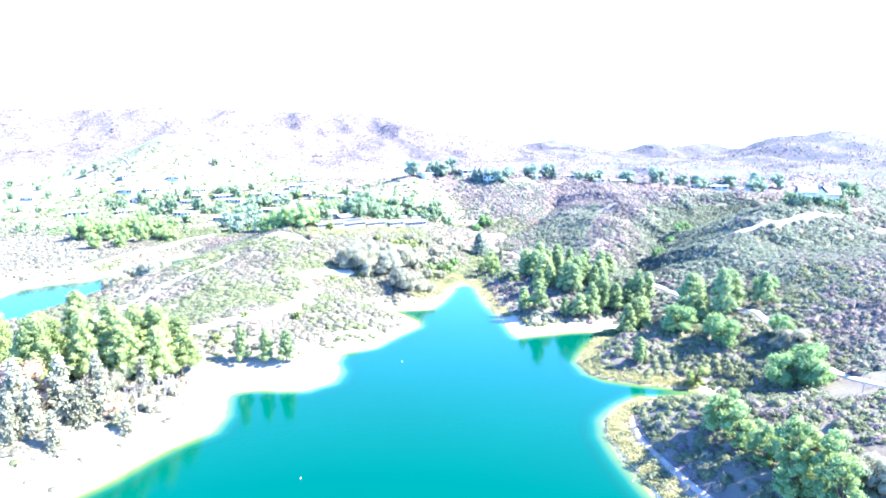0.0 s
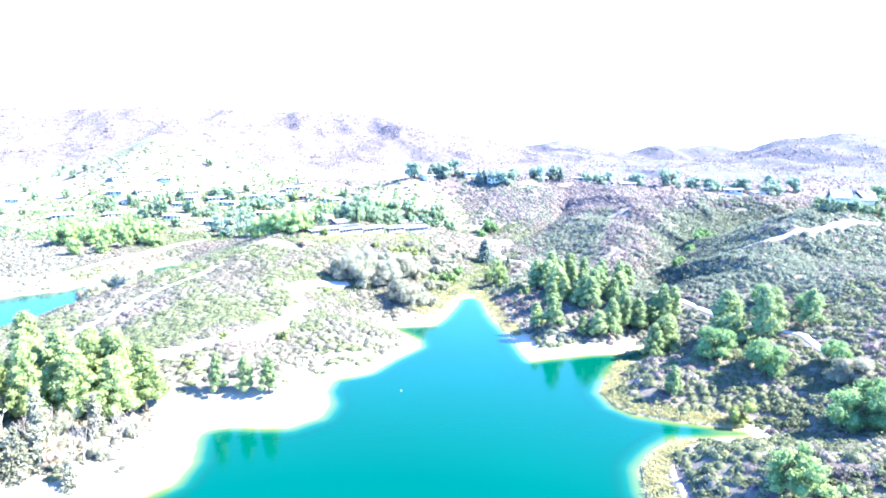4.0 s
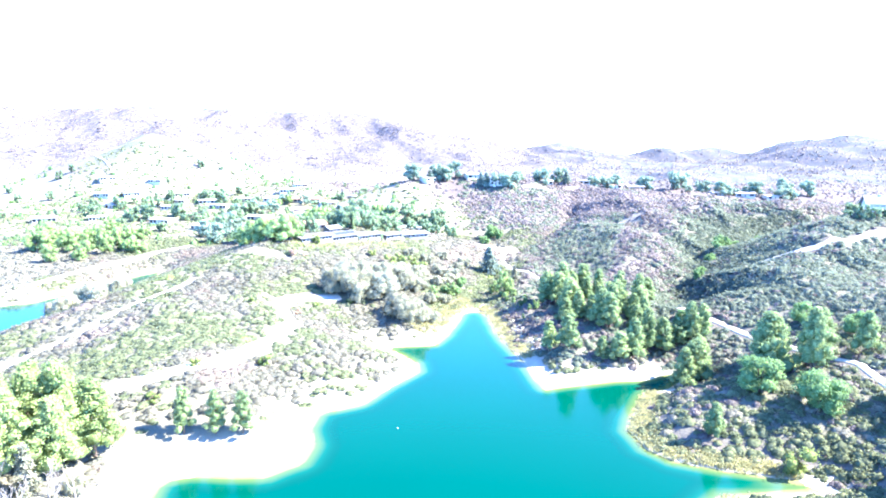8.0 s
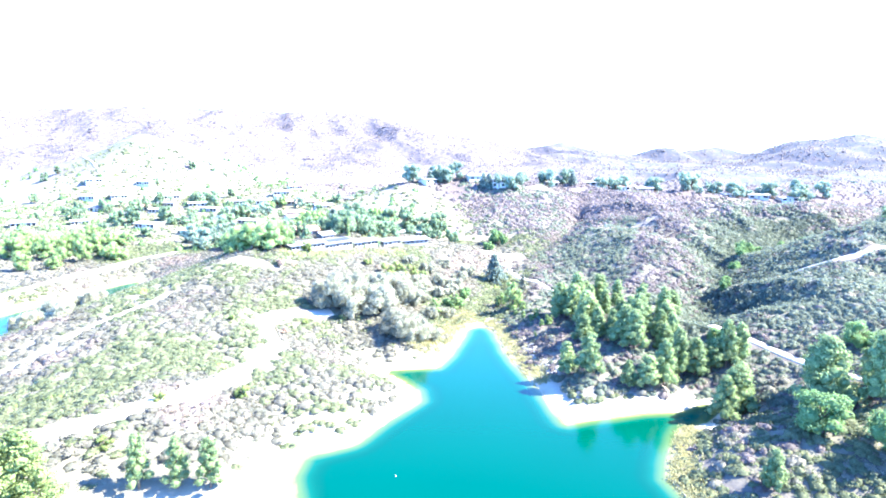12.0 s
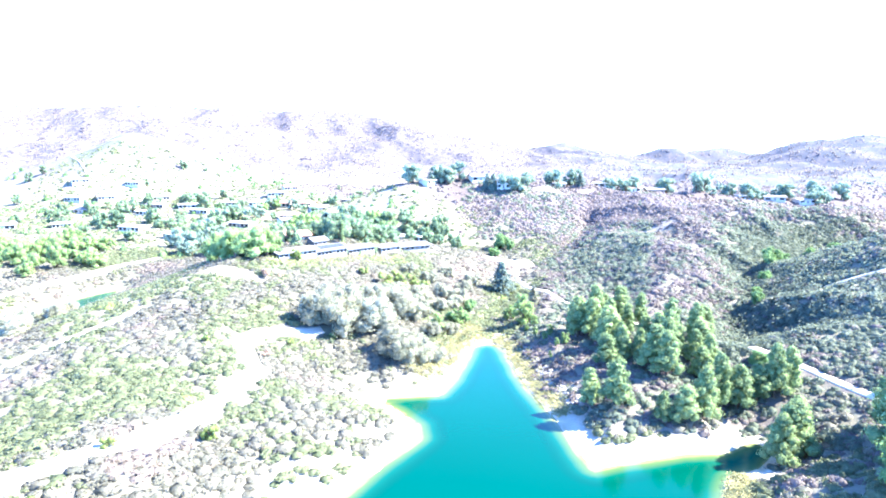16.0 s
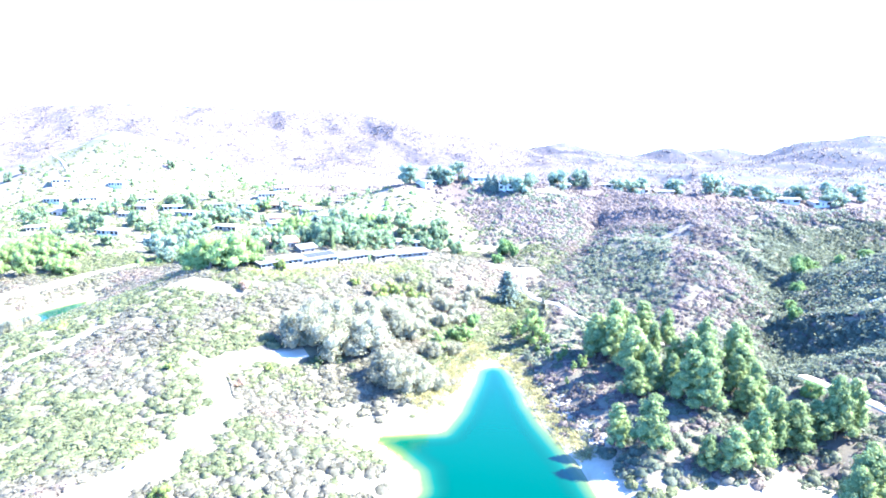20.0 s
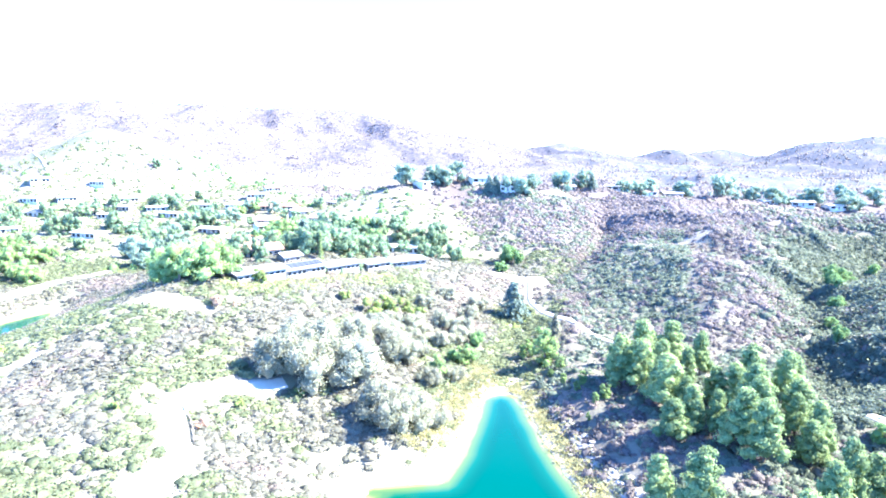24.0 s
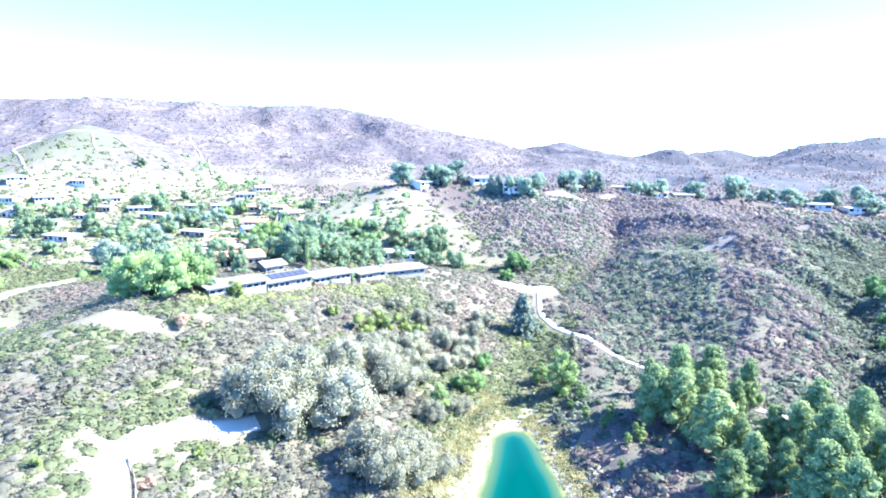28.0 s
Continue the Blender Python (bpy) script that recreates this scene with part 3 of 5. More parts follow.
# fire tracks round the green knoll and up the mountain
build_road("fire_track_1", [(-318, 638), (-345, 672), (-367, 699), (-354, 709), (-322, 706), (-286, 710), (-254, 690), (-211, 676)], 1.8, "pale fire track round the green knoll", FOOTPATH, 0.4)
build_road("fire_track_2", [(-301, 705), (-288, 682), (-272, 690), (-255, 699)], 1.6, "pale fire track crossing the green knoll", FOOTPATH, 0.4)
build_road("fire_track_3", [(-304, 676), (-300, 660), (-295, 645)], 1.6, "pale fire track down the knoll's face", FOOTPATH, 0.4)
build_road("fire_track_4", [(-328, 992), (-285, 913), (-245, 820), (-200, 706)], 2.0, "pale firebreak scar up the mountain", FOOTPATH, 0.7)
build_road("fire_track_5", [(-90, 708), (-70, 735), (-48, 757)], 2.2, "pale road along the mountain's foot", FOOTPATH, 0.5)


# ---- trees ----
def pine_crown(seed, tall, wide, mat, low=0.12, quads=4, point=0.75, leaf=0.07):
    rng = np.random.default_rng(seed)
    c, o, t = [], [], []
    levels = int(tall * 1.5)
    for k in range(levels):
        f = low + (1 - low) * (k + rng.uniform(0, 0.6)) / levels
        reach = wide * (1 - f) ** point * (0.55 + 0.45 * min(1, (f - low) * 5 + 0.4))
        for b in range(8 if f < 0.8 else 5):
            w, r = rng.uniform(0, 2 * math.pi), reach * rng.uniform(0.55, 1.12)
            shade = rng.uniform(0, 1)
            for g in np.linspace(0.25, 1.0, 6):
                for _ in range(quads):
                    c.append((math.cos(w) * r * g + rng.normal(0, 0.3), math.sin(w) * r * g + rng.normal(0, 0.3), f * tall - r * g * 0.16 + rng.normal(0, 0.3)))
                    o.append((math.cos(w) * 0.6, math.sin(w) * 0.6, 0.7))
                    # tint rises along the branch, darkest by the stem
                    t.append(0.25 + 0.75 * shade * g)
    v, fc, ti = leaf_quads(rng, np.array(c), np.array(o), wide * leaf, np.array(t), 0.4)
    return mesh_of("crown", v, fc, mat, ti)


def pine_trunk(seed, tall, mat, reach=0.9):
    rng = random.Random(seed)
    v, f = [], []
    top = (rng.uniform(-0.2, 0.2), rng.uniform(-0.2, 0.2), tall * reach)
    limb(v, f, (0, 0, -0.6), (0, 0, tall * 0.4), tall * 0.022, tall * 0.016, 7)
    limb(v, f, (0, 0, tall * 0.4), top, tall * 0.016, tall * 0.004, 6)
    for k in range(14):
        z, w, r = tall * rng.uniform(0.15, 0.8), rng.uniform(0, 6.28), tall * rng.uniform(0.1, 0.2)
        limb(v, f, (0, 0, z), (math.cos(w) * r, math.sin(w) * r, z + r * 0.15), tall * 0.005, tall * 0.0015, 4)
    return mesh_of("trunk", v, f, mat)


def lobes_of(rng, tall, wide, count, base):
    out = []
    for k in range(count):
        w, r = rng.uniform(0, 6.28), wide * math.sqrt(rng.uniform(0, 1)) * 0.68
        z = base + (tall - base) * rng.uniform(0.1, 0.85) * (1 - 0.45 * (r / wide) ** 2)
        out.append((math.cos(w) * r, math.sin(w) * r, z, wide * rng.uniform(0.28, 0.46)))
    return out


def leafy_crown(seed, tall, wide, mat, count=12, per=75, base=0.22, leaf=0.05):
    rng = np.random.default_rng(seed)
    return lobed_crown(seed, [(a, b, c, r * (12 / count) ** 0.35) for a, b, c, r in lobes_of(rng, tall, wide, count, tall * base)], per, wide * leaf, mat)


def cloud_pine_crown(seed, tall, wide, mat, count=17, per=38):
    """A pine with rounded tiers of boughs, uneven up the stem."""
    rng = np.random.default_rng(seed)
    lobes = []
    for k in range(count):
        f = 0.2 + 0.78 * (k + rng.uniform(0, 0.8)) / count
        w, r = 2.4 * k + rng.uniform(-0.5, 0.5), wide * (1.08 - f) ** 0.65 * rng.uniform(0.35, 0.85)
        lobes.append((math.cos(w) * r, math.sin(w) * r, f * tall - 0.6, wide * rng.uniform(0.26, 0.4) * (1.15 - 0.45 * f) * (18 / count) ** 0.3))
    lobes.append((0, 0, tall - 0.8, wide * 0.2))
    lobes += [(0, 0, tall * g, wide * 0.42 * (1.1 - g)) for g in (0.25, 0.42, 0.6, 0.78)]
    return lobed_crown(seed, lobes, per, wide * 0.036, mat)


def leafy_trunk(seed, tall, wide, mat):
    rng = np.random.default_rng(seed)
    v, f = [], []
    fork = (0, 0, tall * 0.3)
    limb(v, f, (0, 0, -0.6), fork, tall * 0.045, tall * 0.03, 7)
    for x, y, z, r in lobes_of(rng, tall, wide, 9, tall * 0.2):
        mid = (x * 0.5, y * 0.5, (fork[2] + z) / 2 + 0.06 * tall)
        limb(v, f, fork, mid, tall * 0.018, tall * 0.01, 5)
        limb(v, f, mid, (x, y, z), tall * 0.01, tall * 0.003, 4)
    return mesh_of("trunk", v, f, mat)


def bare_limbs(seed, tall, mat):
    rng = random.Random(seed)
    v, f = [], []

    def grow(a, way, length, r, level):
        b = Vector(a) + way * length
        limb(v, f, a, b, r, r * 0.6, 5 if level < 2 else 3)
        if level < 4:
            for k in range(3 if level < 3 else 2):
                w = (way + Vector((rng.uniform(-1, 1), rng.uniform(-1, 1), rng.uniform(-0.1, 0.7))) * 0.62).normalized()
                grow(b, w, length * rng.uniform(0.55, 0.8), r * 0.58, level + 1)
    grow((0, 0, -0.5), Vector((rng.uniform(-0.08, 0.08), rng.uniform(-0.08, 0.08), 1)).normalized(), tall * 0.34, tall * 0.028, 0)
    return mesh_of("trunk", v, f, mat)


KINDS = {}


def kind(key, name, label, category, trunk, crown=None, group=""):
    """The first tree of a kind, kept out of the way below the hills until it is copied."""
    t = thing(name, label, category, group)
    part("trunk", trunk, None, t)
    if crown:
        part("crown", crown, None, t)
    KINDS.setdefault(key, []).append([t, False])


def plant(key, spots, rng, low=0.85, high=1.2, squash=0.12, sink=0.15):
    """A tree of that kind at each x, y: the first takes its place, the rest are copies."""
    for k, (x, y, *more) in enumerate(spots):
        entry = KINDS[key][k % len(KINDS[key])]
        s = (more[0] if more else 1.0) * rng.uniform(low, high)
        w = s * rng.uniform(1 - squash, 1 + squash)
        m = Matrix.LocRotScale((x, y, height_at(x, y) - sink), Euler((0, 0, rng.uniform(0, 6.28))), (w, w, s))
        if entry[1]:
            c = copy_thing(entry[0], Matrix.Identity(4))
            c.matrix_basis = m
        else:
            entry[0].matrix_basis = m
            entry[1] = True


for k in range(4):
    kind("pine", "pine_tree", "green pine tree with a ragged conical crown on the slope", "pine tree",
         pine_trunk(k, 11.5, BARK), cloud_pine_crown(k + 10, 11.5, 4.5, PINE, 30, 105), "pines above the inlet")
    kind("tall_pine", "pine_tree", "tall yellow-green pine tree on the peninsula bank", "pine tree",
         pine_trunk(k, 18, BARK), cloud_pine_crown(k + 20, 18, 6.3, SUNLIT_PINE, 46, 110), "tall pines on the peninsula")
    kind("oak", "oak_tree", "round dense green broadleaf tree among the brush", "tree",
         leafy_trunk(k, 8, 5, BARK), leafy_crown(k + 30, 8, 5.0, OAK, 22, 150, 0.04, 0.036), "oaks on the eastern bank")
    kind("olive", "olive_tree", "broad silvery grey tree with a billowing crown", "tree",
         leafy_trunk(k, 7, 5.5, BARK), leafy_crown(k + 40, 7, 5.8, OLIVE, 34, 220, 0.0, 0.024), "silver trees by the gully")
    kind("garden", "garden_tree", "leafy green garden tree beside the houses", "tree",
         leafy_trunk(k, 9, 4.5, BARK), leafy_crown(k + 50, 9, 4.4, GARDEN, 14, 55, 0.02, 0.06), "trees round the houses")
    kind("bare", "dead_tree", "leafless bleached tree near the shore", "dead tree", bare_limbs(k + 3, 11, PALE_BARK), None, "dead trees on the bank")
kind("cape_pine", "pine_tree", "small green pine standing on the sandy cape", "pine tree",
     pine_trunk(7, 11, BARK), cloud_pine_crown(17, 11, 3.5, PINE, 24, 100), "pines on the cape")
for k in range(2):
    kind("alder", "alder_tree", "light green leafy tree crowding the eastern bank", "tree",
         leafy_trunk(k, 10, 3.6, BARK), leafy_crown(k + 55, 10, 3.6, ALDER, 26, 120, 0.0, 0.045), "alders on the eastern bank")
    kind("lime", "lime_tree", "yellow-green leafy tree in full sun", "tree",
         leafy_trunk(k, 6, 3.6, BARK), leafy_crown(k + 60, 6, 3.6, LIME, 11, 50, 0.05), "")
    kind("rust", "rusty_tree", "wilted tree with rusty brown foliage", "tree",
         leafy_trunk(k, 7, 4.4, BARK), leafy_crown(k + 70, 7, 4.4, RUST, 13, 60, 0.1), "")
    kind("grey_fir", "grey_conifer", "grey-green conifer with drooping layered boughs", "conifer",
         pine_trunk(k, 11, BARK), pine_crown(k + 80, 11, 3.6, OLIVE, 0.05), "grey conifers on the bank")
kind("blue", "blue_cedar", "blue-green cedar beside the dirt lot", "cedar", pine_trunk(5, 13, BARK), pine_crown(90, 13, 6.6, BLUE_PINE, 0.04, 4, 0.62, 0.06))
for k in range(3):
    kind("elm", "leafy_tree", "bright green spreading leafy tree near the villas", "tree",
         leafy_trunk(k, 9, 5, BARK), leafy_crown(k + 75, 9, 5.0, ELM, 20, 95, 0.02, 0.042), "bright trees by the villas")
# ridge and valley trees whose leaf colour holds the haze of their distance
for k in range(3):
    kind("hazy_tree", "eucalyptus_tree", "tall leafy tree with distance haze painted into its pale blue-green leaves", "tree",
         leafy_trunk(k, 9, 4.5, BARK), leafy_crown(k + 85, 9, 4.4, HAZE_LEAVES, 14, 55, 0.02, 0.06), "eucalyptus along the ridge")
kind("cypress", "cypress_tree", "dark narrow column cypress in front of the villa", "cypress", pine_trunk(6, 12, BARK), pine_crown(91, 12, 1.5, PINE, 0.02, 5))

rng = random.Random(5)
plant("pine", [(31, 231, 0.8), (36, 225, 0.9), (45, 220, 0.9), (50, 220, 0.8), (55, 222, 1.2), (60, 226, 1.25), (65, 227, 1.1), (70, 228), (74, 228, 1.2), (78, 229, 0.9),
               (38, 276), (42, 273), (44, 267), (43, 260), (52, 271), (46, 257), (54, 261), (57, 258), (44, 249), (39, 246), (57, 250), (54, 243), (42, 291, 1.05), (45, 282, 1.15), (54, 286, 0.95), (48, 276, 1.1), (50, 291, 1.0), (58, 278, 0.9)], rng, 0.75, 1.15, 0.25)
plant("pine", [(61, 243), (61, 260), (67, 257), (48, 247), (50, 240), (64, 247), (63, 239), (51, 235), (60, 236), (72, 264, 0.9)], rng, 0.75, 1.15, 0.25)
plant("pine", [(81, 196, 1.45), (88, 189, 1.4), (86, 205, 1.35), (68, 209, 1.15), (64, 206, 0.95), (71, 213, 1.0), (57, 171, 0.75), (96, 200, 1.1), (103, 192, 1.0)], rng, 0.9, 1.05, 0.2)
plant("tall_pine", [(-97, 146), (-91, 150), (-84, 150), (-80, 154), (-76, 157, 1.1), (-71, 159), (-87, 143), (-108, 158), (-95, 137), (-79, 146), (-102, 166), (-114, 150), (-121, 140), (-83, 160), (-73, 150, 0.9)], rng, 0.8, 1.1, 0.2)
plant("cape_pine", [(-58, 170, 0.98), (-51.5, 171, 0.93), (-45.5, 171, 0.9)], rng, 0.97, 1.03)
plant("alder", [(24, 299, 1.2), (26, 284, 0.3), (28, 277, 0.28), (30, 268, 0.3), (24, 290, 0.35), (27, 262, 0.25), (20, 307, 0.7), (-6, 285, 0.8), (1, 298, 0.75), (58, 113, 1.1), (60, 107, 1.15), (62, 101, 1.2), (57, 119), (65, 95, 1.1), (59, 96, 1.1), (63, 90), (61, 122, 0.7), (27, 292, 0.5), (33, 270, 0.5), (30, 280, 0.4)], rng)
plant("oak", [(72, 183, 1.15), (81, 174, 1.0), (85, 145, 1.25), (90, 142, 1.2), (93, 149, 1.1), (97, 171),
              (22, 392, 0.7), (-1, 298, 0.6), (3, 301, 0.5), (6, 312, 0.7), (104, 220), (110, 205, 0.8), (76, 240, 0.6), (138, 352, 1.0), (142, 356, 0.8), (130, 338, 0.6),
              (112, 312, 0.5), (120, 322, 0.55), (152, 364, 0.6), (165, 370, 0.6), (182, 378, 0.7), (104, 296, 0.5)], rng)
plant("olive", [(-40, 269, 1.45), (-33, 268, 1.5), (-26, 271, 1.3), (-20, 286, 1.2), (-15, 289, 1.15), (-12, 258, 1.0), (-17, 258, 1.1), (-7, 263, 0.95), (-36, 275, 1.3), (-22, 294, 1.1),
                (-8, 280, 0.6), (-2, 288, 0.7), (-12, 296, 0.8), (2, 318, 0.8), (-5, 306, 0.7), (-19, 303), (-14, 300, 0.9), (-24, 300, 0.9), (-4, 320, 0.8), (4, 331, 0.8), (8, 342, 0.7), (-12, 312, 0.8), (-28, 289, 1.1), (0, 311, 0.8), (-10, 331, 0.8), (-2, 346, 0.7), (-18, 336, 0.7), (-128, 262, 0.9), (-134, 272, 0.9), (-122, 252), (-140, 300, 0.8), (-158, 306, 1.1), (-152, 312), (-151, 297, 1.1), (-146, 318, 0.9), (-160, 318, 0.9), (-157, 327, 0.8), (-148, 306), (-164, 300), (-160, 288, 1.1), (-152, 284), (97, 165, 0.9), (72, 94, 0.8)], rng)
plant("bare", [(-74, 136), (-70, 143), (-79, 138), (-67, 140), (-84, 138), (-75, 146), (-71, 134), (-90, 139), (-104, 140), (-72, 139), (-66, 144), (-77, 141), (-81, 134), (69, 117, 0.6), (92, 128, 0.6), (99, 130, 0.6)], rng, 0.6, 0.85)
plant("olive", [(-90, 127, 0.55), (-84, 133, 0.6), (-78, 129, 0.5), (-97, 133, 0.6), (-74, 131, 0.45), (-70, 137, 0.5), (-86, 121, 0.5), (-80, 140, 0.6), (-68, 147, 0.5)], rng)
plant("rust", [(-88, 130, 1.35), (-95, 129, 1.4), (-76, 132, 0.9), (-100, 134, 1.2), (-50.5, 244.5, 0.3), (-62.5, 289, 0.5), (-58, 291, 0.35)], rng)
plant("grey_fir", [(-79, 127), (-80, 118, 0.8), (-88, 117), (-86, 121), (-80, 135), (-73, 142, 0.9), (-94, 119), (-70, 128, 0.6), (-84, 128, 1.1), (-77, 131, 0.9), (-91, 124, 1.1), (-98, 122, 1.0), (26, 310, 0.7), (30, 316, 0.7)], rng)
plant("lime", [(69, 160, 0.9), (68, 107, 0.9), (-25, 314, 0.8), (-20, 318, 0.9), (-16, 323, 0.8), (-12, 319, 0.7), (-22, 322, 0.7), (-46.5, 254, 0.33), (-65, 242, 0.4), (-58, 312, 0.8), (-68, 178, 0.4), (-64, 193, 0.35), (-50, 203, 0.5), (-34, 318, 0.5), (-36, 262, 0.35)], rng)
plant("blue", [(20.5, 342, 1.12)], rng)
plant("cypress", [(-46, 345, 0.85)], rng)
plant("elm", [(-76, 300, 1.25), (-70, 302, 1.35), (-67, 307, 1.1), (-66, 312, 0.8), (-74, 308, 1.2), (-82, 306, 1.15), (-88, 318, 1.2), (-84, 326, 1.2), (-97, 338, 1.1), (-101, 346, 1.2)], rng, 0.9, 1.1)
plant("garden", [(-62, 330, 0.8), (-54, 372, 1.5), (-47, 374, 1.6), (-42, 370, 1.4), (-50, 384, 1.5),
                 (-38, 378), (-33, 380), (-27, 376, 0.8), (-20, 384, 0.9), (-12, 390, 0.8), (-6, 392, 0.8), (-62, 372), (-68, 364), (-75, 352), (-80, 345), (-72, 338), (-86, 332), (-90, 344),
                 (-48, 352, 1.3), (-44, 358, 1.4), (-38, 358, 1.2), (-32, 364, 1.1), (-27, 366, 0.9), (-56, 358, 1.2), (-52, 350, 1.0), (-30, 390, 1.1), (-10, 404), (-60, 352, 0.9), (-66, 340, 0.8), (-54.5, 319.5, 0.42), (-43.5, 333, 0.4), (-33.5, 346, 0.45), (-24, 357, 0.5), (-63, 310, 0.45), (-38, 339, 0.3)], rng, 0.85, 1.15)

# groves of the valley town and along the house ridge: middle, spread and number of trees
VALLEY_GROVES = [(-222, 492, 9, 5), (-273, 550, 14, 6), (-261, 577, 14, 6), (-247, 597, 12, 5), (-205, 510, 14, 6), (-209, 597, 9, 7), (-200, 618, 9, 5), (-162, 537, 14, 7),
                 (-171, 498, 13, 7), (-145, 448, 12, 7), (-140, 461, 13, 7), (-130, 406, 12, 6), (-132, 426, 12, 7), (-151, 536, 12, 6), (-137, 583, 14, 5), (-95, 459, 11, 6),
                 (-82, 462, 11, 6), (-66, 440, 13, 7), (-44, 434, 11, 6), (-38, 448, 7, 4), (-27, 441, 9, 5), (-16, 432, 7, 4), (-6, 429, 7, 5)]
RIDGE_GROVES = [(-24, 522, 3, 3), (-6, 527, 4, 5), (4, 534, 4, 2), (40, 513, 3, 3), (49, 510, 3, 5), (61, 533, 4, 2), (78, 541, 5, 4), (92, 550, 4, 3),
                (124, 552, 6, 4), (143, 562, 4, 4), (170, 570, 5, 3), (201, 572, 5, 4), (221, 581, 4, 3), (240, 576, 5, 5), (262, 580, 5, 3), (284, 572, 6, 5), (312, 594, 9, 5)]
spots = np.random.default_rng(11)


def groves(centres, low, high):
    return [(spots.normal(cx, r * 0.8), spots.normal(cy, r * 0.8), spots.uniform(low, high)) for cx, cy, r, n in centres for _ in range(n)]


town = groves(VALLEY_GROVES, 0.7, 1.35)
while len(town) < 215:
    x, y = spots.uniform(-480, -60), spots.uniform(410, 690)
    if shore_distance(np.array([x]), np.array([y]))[0] > 12 and x > -0.85 * y and math.hypot((x + 325) / 90, (y - 715) / 66) > 1:
        town.append((x, y, spots.uniform(0.5, 1.0)))
plant("garden", town[:60], rng)
plant("hazy_tree", town[60:90], rng)
plant("elm", town[90:112], rng)
plant("garden", town[112:], rng)
grove = []
while len(grove) < 26:
    x, y = spots.normal(-212, 20), spots.normal(392, 16)
    if shore_distance(np.array([x]), np.array([y]))[0] > 14:
        grove.append((x, y, spots.uniform(0.9, 1.3)))
plant("elm", grove, rng)
plant("hazy_tree", groves(RIDGE_GROVES, 0.7, 1.8), rng)
plant("garden", [(172, 299, 0.8), (176, 297, 0.7), (184, 299, 0.8), (190, 301, 0.75), (199, 305, 0.8), (166, 300, 0.6), (206, 316, 0.9), (178, 314, 0.9), (192, 318, 0.9), (212, 325), (222, 334)], rng)
plant("blue", [(31, 514, 0.95), (27, 517, 0.8), (-12, 522, 0.7), (97, 541, 0.8), (-56, 366, 0.95), (-48, 372, 0.9)], rng)
plant("oak", [(27, 412, 1.05), (31, 408, 0.8)], rng)


# ---- scrub ----
def shrub_template(seed, leaves, leaf, masses):
    """An uneven bush about one metre in radius: rounded masses grown into one another, with leafy sprays standing out."""
    r = np.random.default_rng(seed)
    pieces, tops = [], []
    for k, (segs, rings) in enumerate(masses):
        w, off = r.uniform(0, 6.28), 0.0 if k == 0 else r.uniform(0.4, 0.62)
        rad = r.uniform(0.72, 0.85) if k == 0 else r.uniform(0.42, 0.6)
        x, y, z = math.cos(w) * off, math.sin(w) * off, 0.02 if k == 0 else r.uniform(0.0, 0.14)
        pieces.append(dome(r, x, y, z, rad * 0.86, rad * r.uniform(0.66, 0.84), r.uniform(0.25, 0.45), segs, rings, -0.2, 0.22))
        tops.append((x, y, z, rad))
    k = r.integers(0, len(tops), leaves)
    base = np.array(tops)[k]
    d = r.normal(0, 1, (leaves, 3))
    d[:, 2] = np.abs(d[:, 2])
    d /= np.linalg.norm(d, axis=1, keepdims=True)
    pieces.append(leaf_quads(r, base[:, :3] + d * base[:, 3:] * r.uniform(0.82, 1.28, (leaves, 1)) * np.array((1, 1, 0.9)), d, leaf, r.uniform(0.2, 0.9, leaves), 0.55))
    v, f, t = joined(pieces)
    v = v * np.array((r.uniform(0.95, 1.3), r.uniform(0.8, 1.0), 1.0))
    return v, f, t


def scatter_mesh(name, spots, sizes, heights, templates, mat, label, category, seed):
    r = np.random.default_rng(seed)
    vs, fs, ts, base = [], [], [], 0
    which = r.integers(0, len(templates), len(spots))
    if templates is NEAR:
        templates = NEAR + MID
        which = np.where(spots[:, 1] > 245, len(NEAR) + which % len(MID), which)
    z = ground_height(spots[:, 0], spots[:, 1])
    for k, (v, f, t) in enumerate(templates):
        i = np.nonzero(which == k)[0]
        if not len(i):
            continue
        w = r.uniform(0, 6.28, len(i))
        c, s = np.cos(w)[:, None], np.sin(w)[:, None]
        x = (v[None, :, 0] * c - v[None, :, 1] * s) * sizes[i, None] + spots[i, 0:1]
        y = (v[None, :, 0] * s + v[None, :, 1] * c) * sizes[i, None] + spots[i, 1:2]
        zz = v[None, :, 2] * heights[i, None] + z[i, None] - 0.12 * heights[i, None]
        vs.append(np.stack([x, y, zz], -1).reshape(-1, 3))
        fs.append((f[None] + (np.arange(len(i)) * len(v))[:, None, None] + base).reshape(-1, f.shape[1]))
        base += len(i) * len(v)
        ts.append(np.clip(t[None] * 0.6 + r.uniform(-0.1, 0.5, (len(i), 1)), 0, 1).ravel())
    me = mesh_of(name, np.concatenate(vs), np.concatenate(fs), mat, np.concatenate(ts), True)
    tagged(new(name, me), label, category, kind="stuff")


def along(points, step, seed, off, spread):
    """Places scattered along a line, off metres to its right."""
    r = np.random.default_rng(seed)
    p = np.array(points, float)
    length = np.concatenate([[0], np.cumsum(np.hypot(*np.diff(p, axis=0).T))])
    s = r.uniform(0, length[-1], int(length[-1] / step))
    x, y = np.interp(s, length, p[:, 0]), np.interp(s, length, p[:, 1])
    dx, dy = np.interp(s + 1, length, p[:, 0]) - x, np.interp(s + 1, length, p[:, 1]) - y
    n = np.hypot(dx, dy) + 1e-6
    k = off + r.normal(0, spread, len(s))
    return np.stack([x + dy / n * k, y - dx / n * k], 1), r


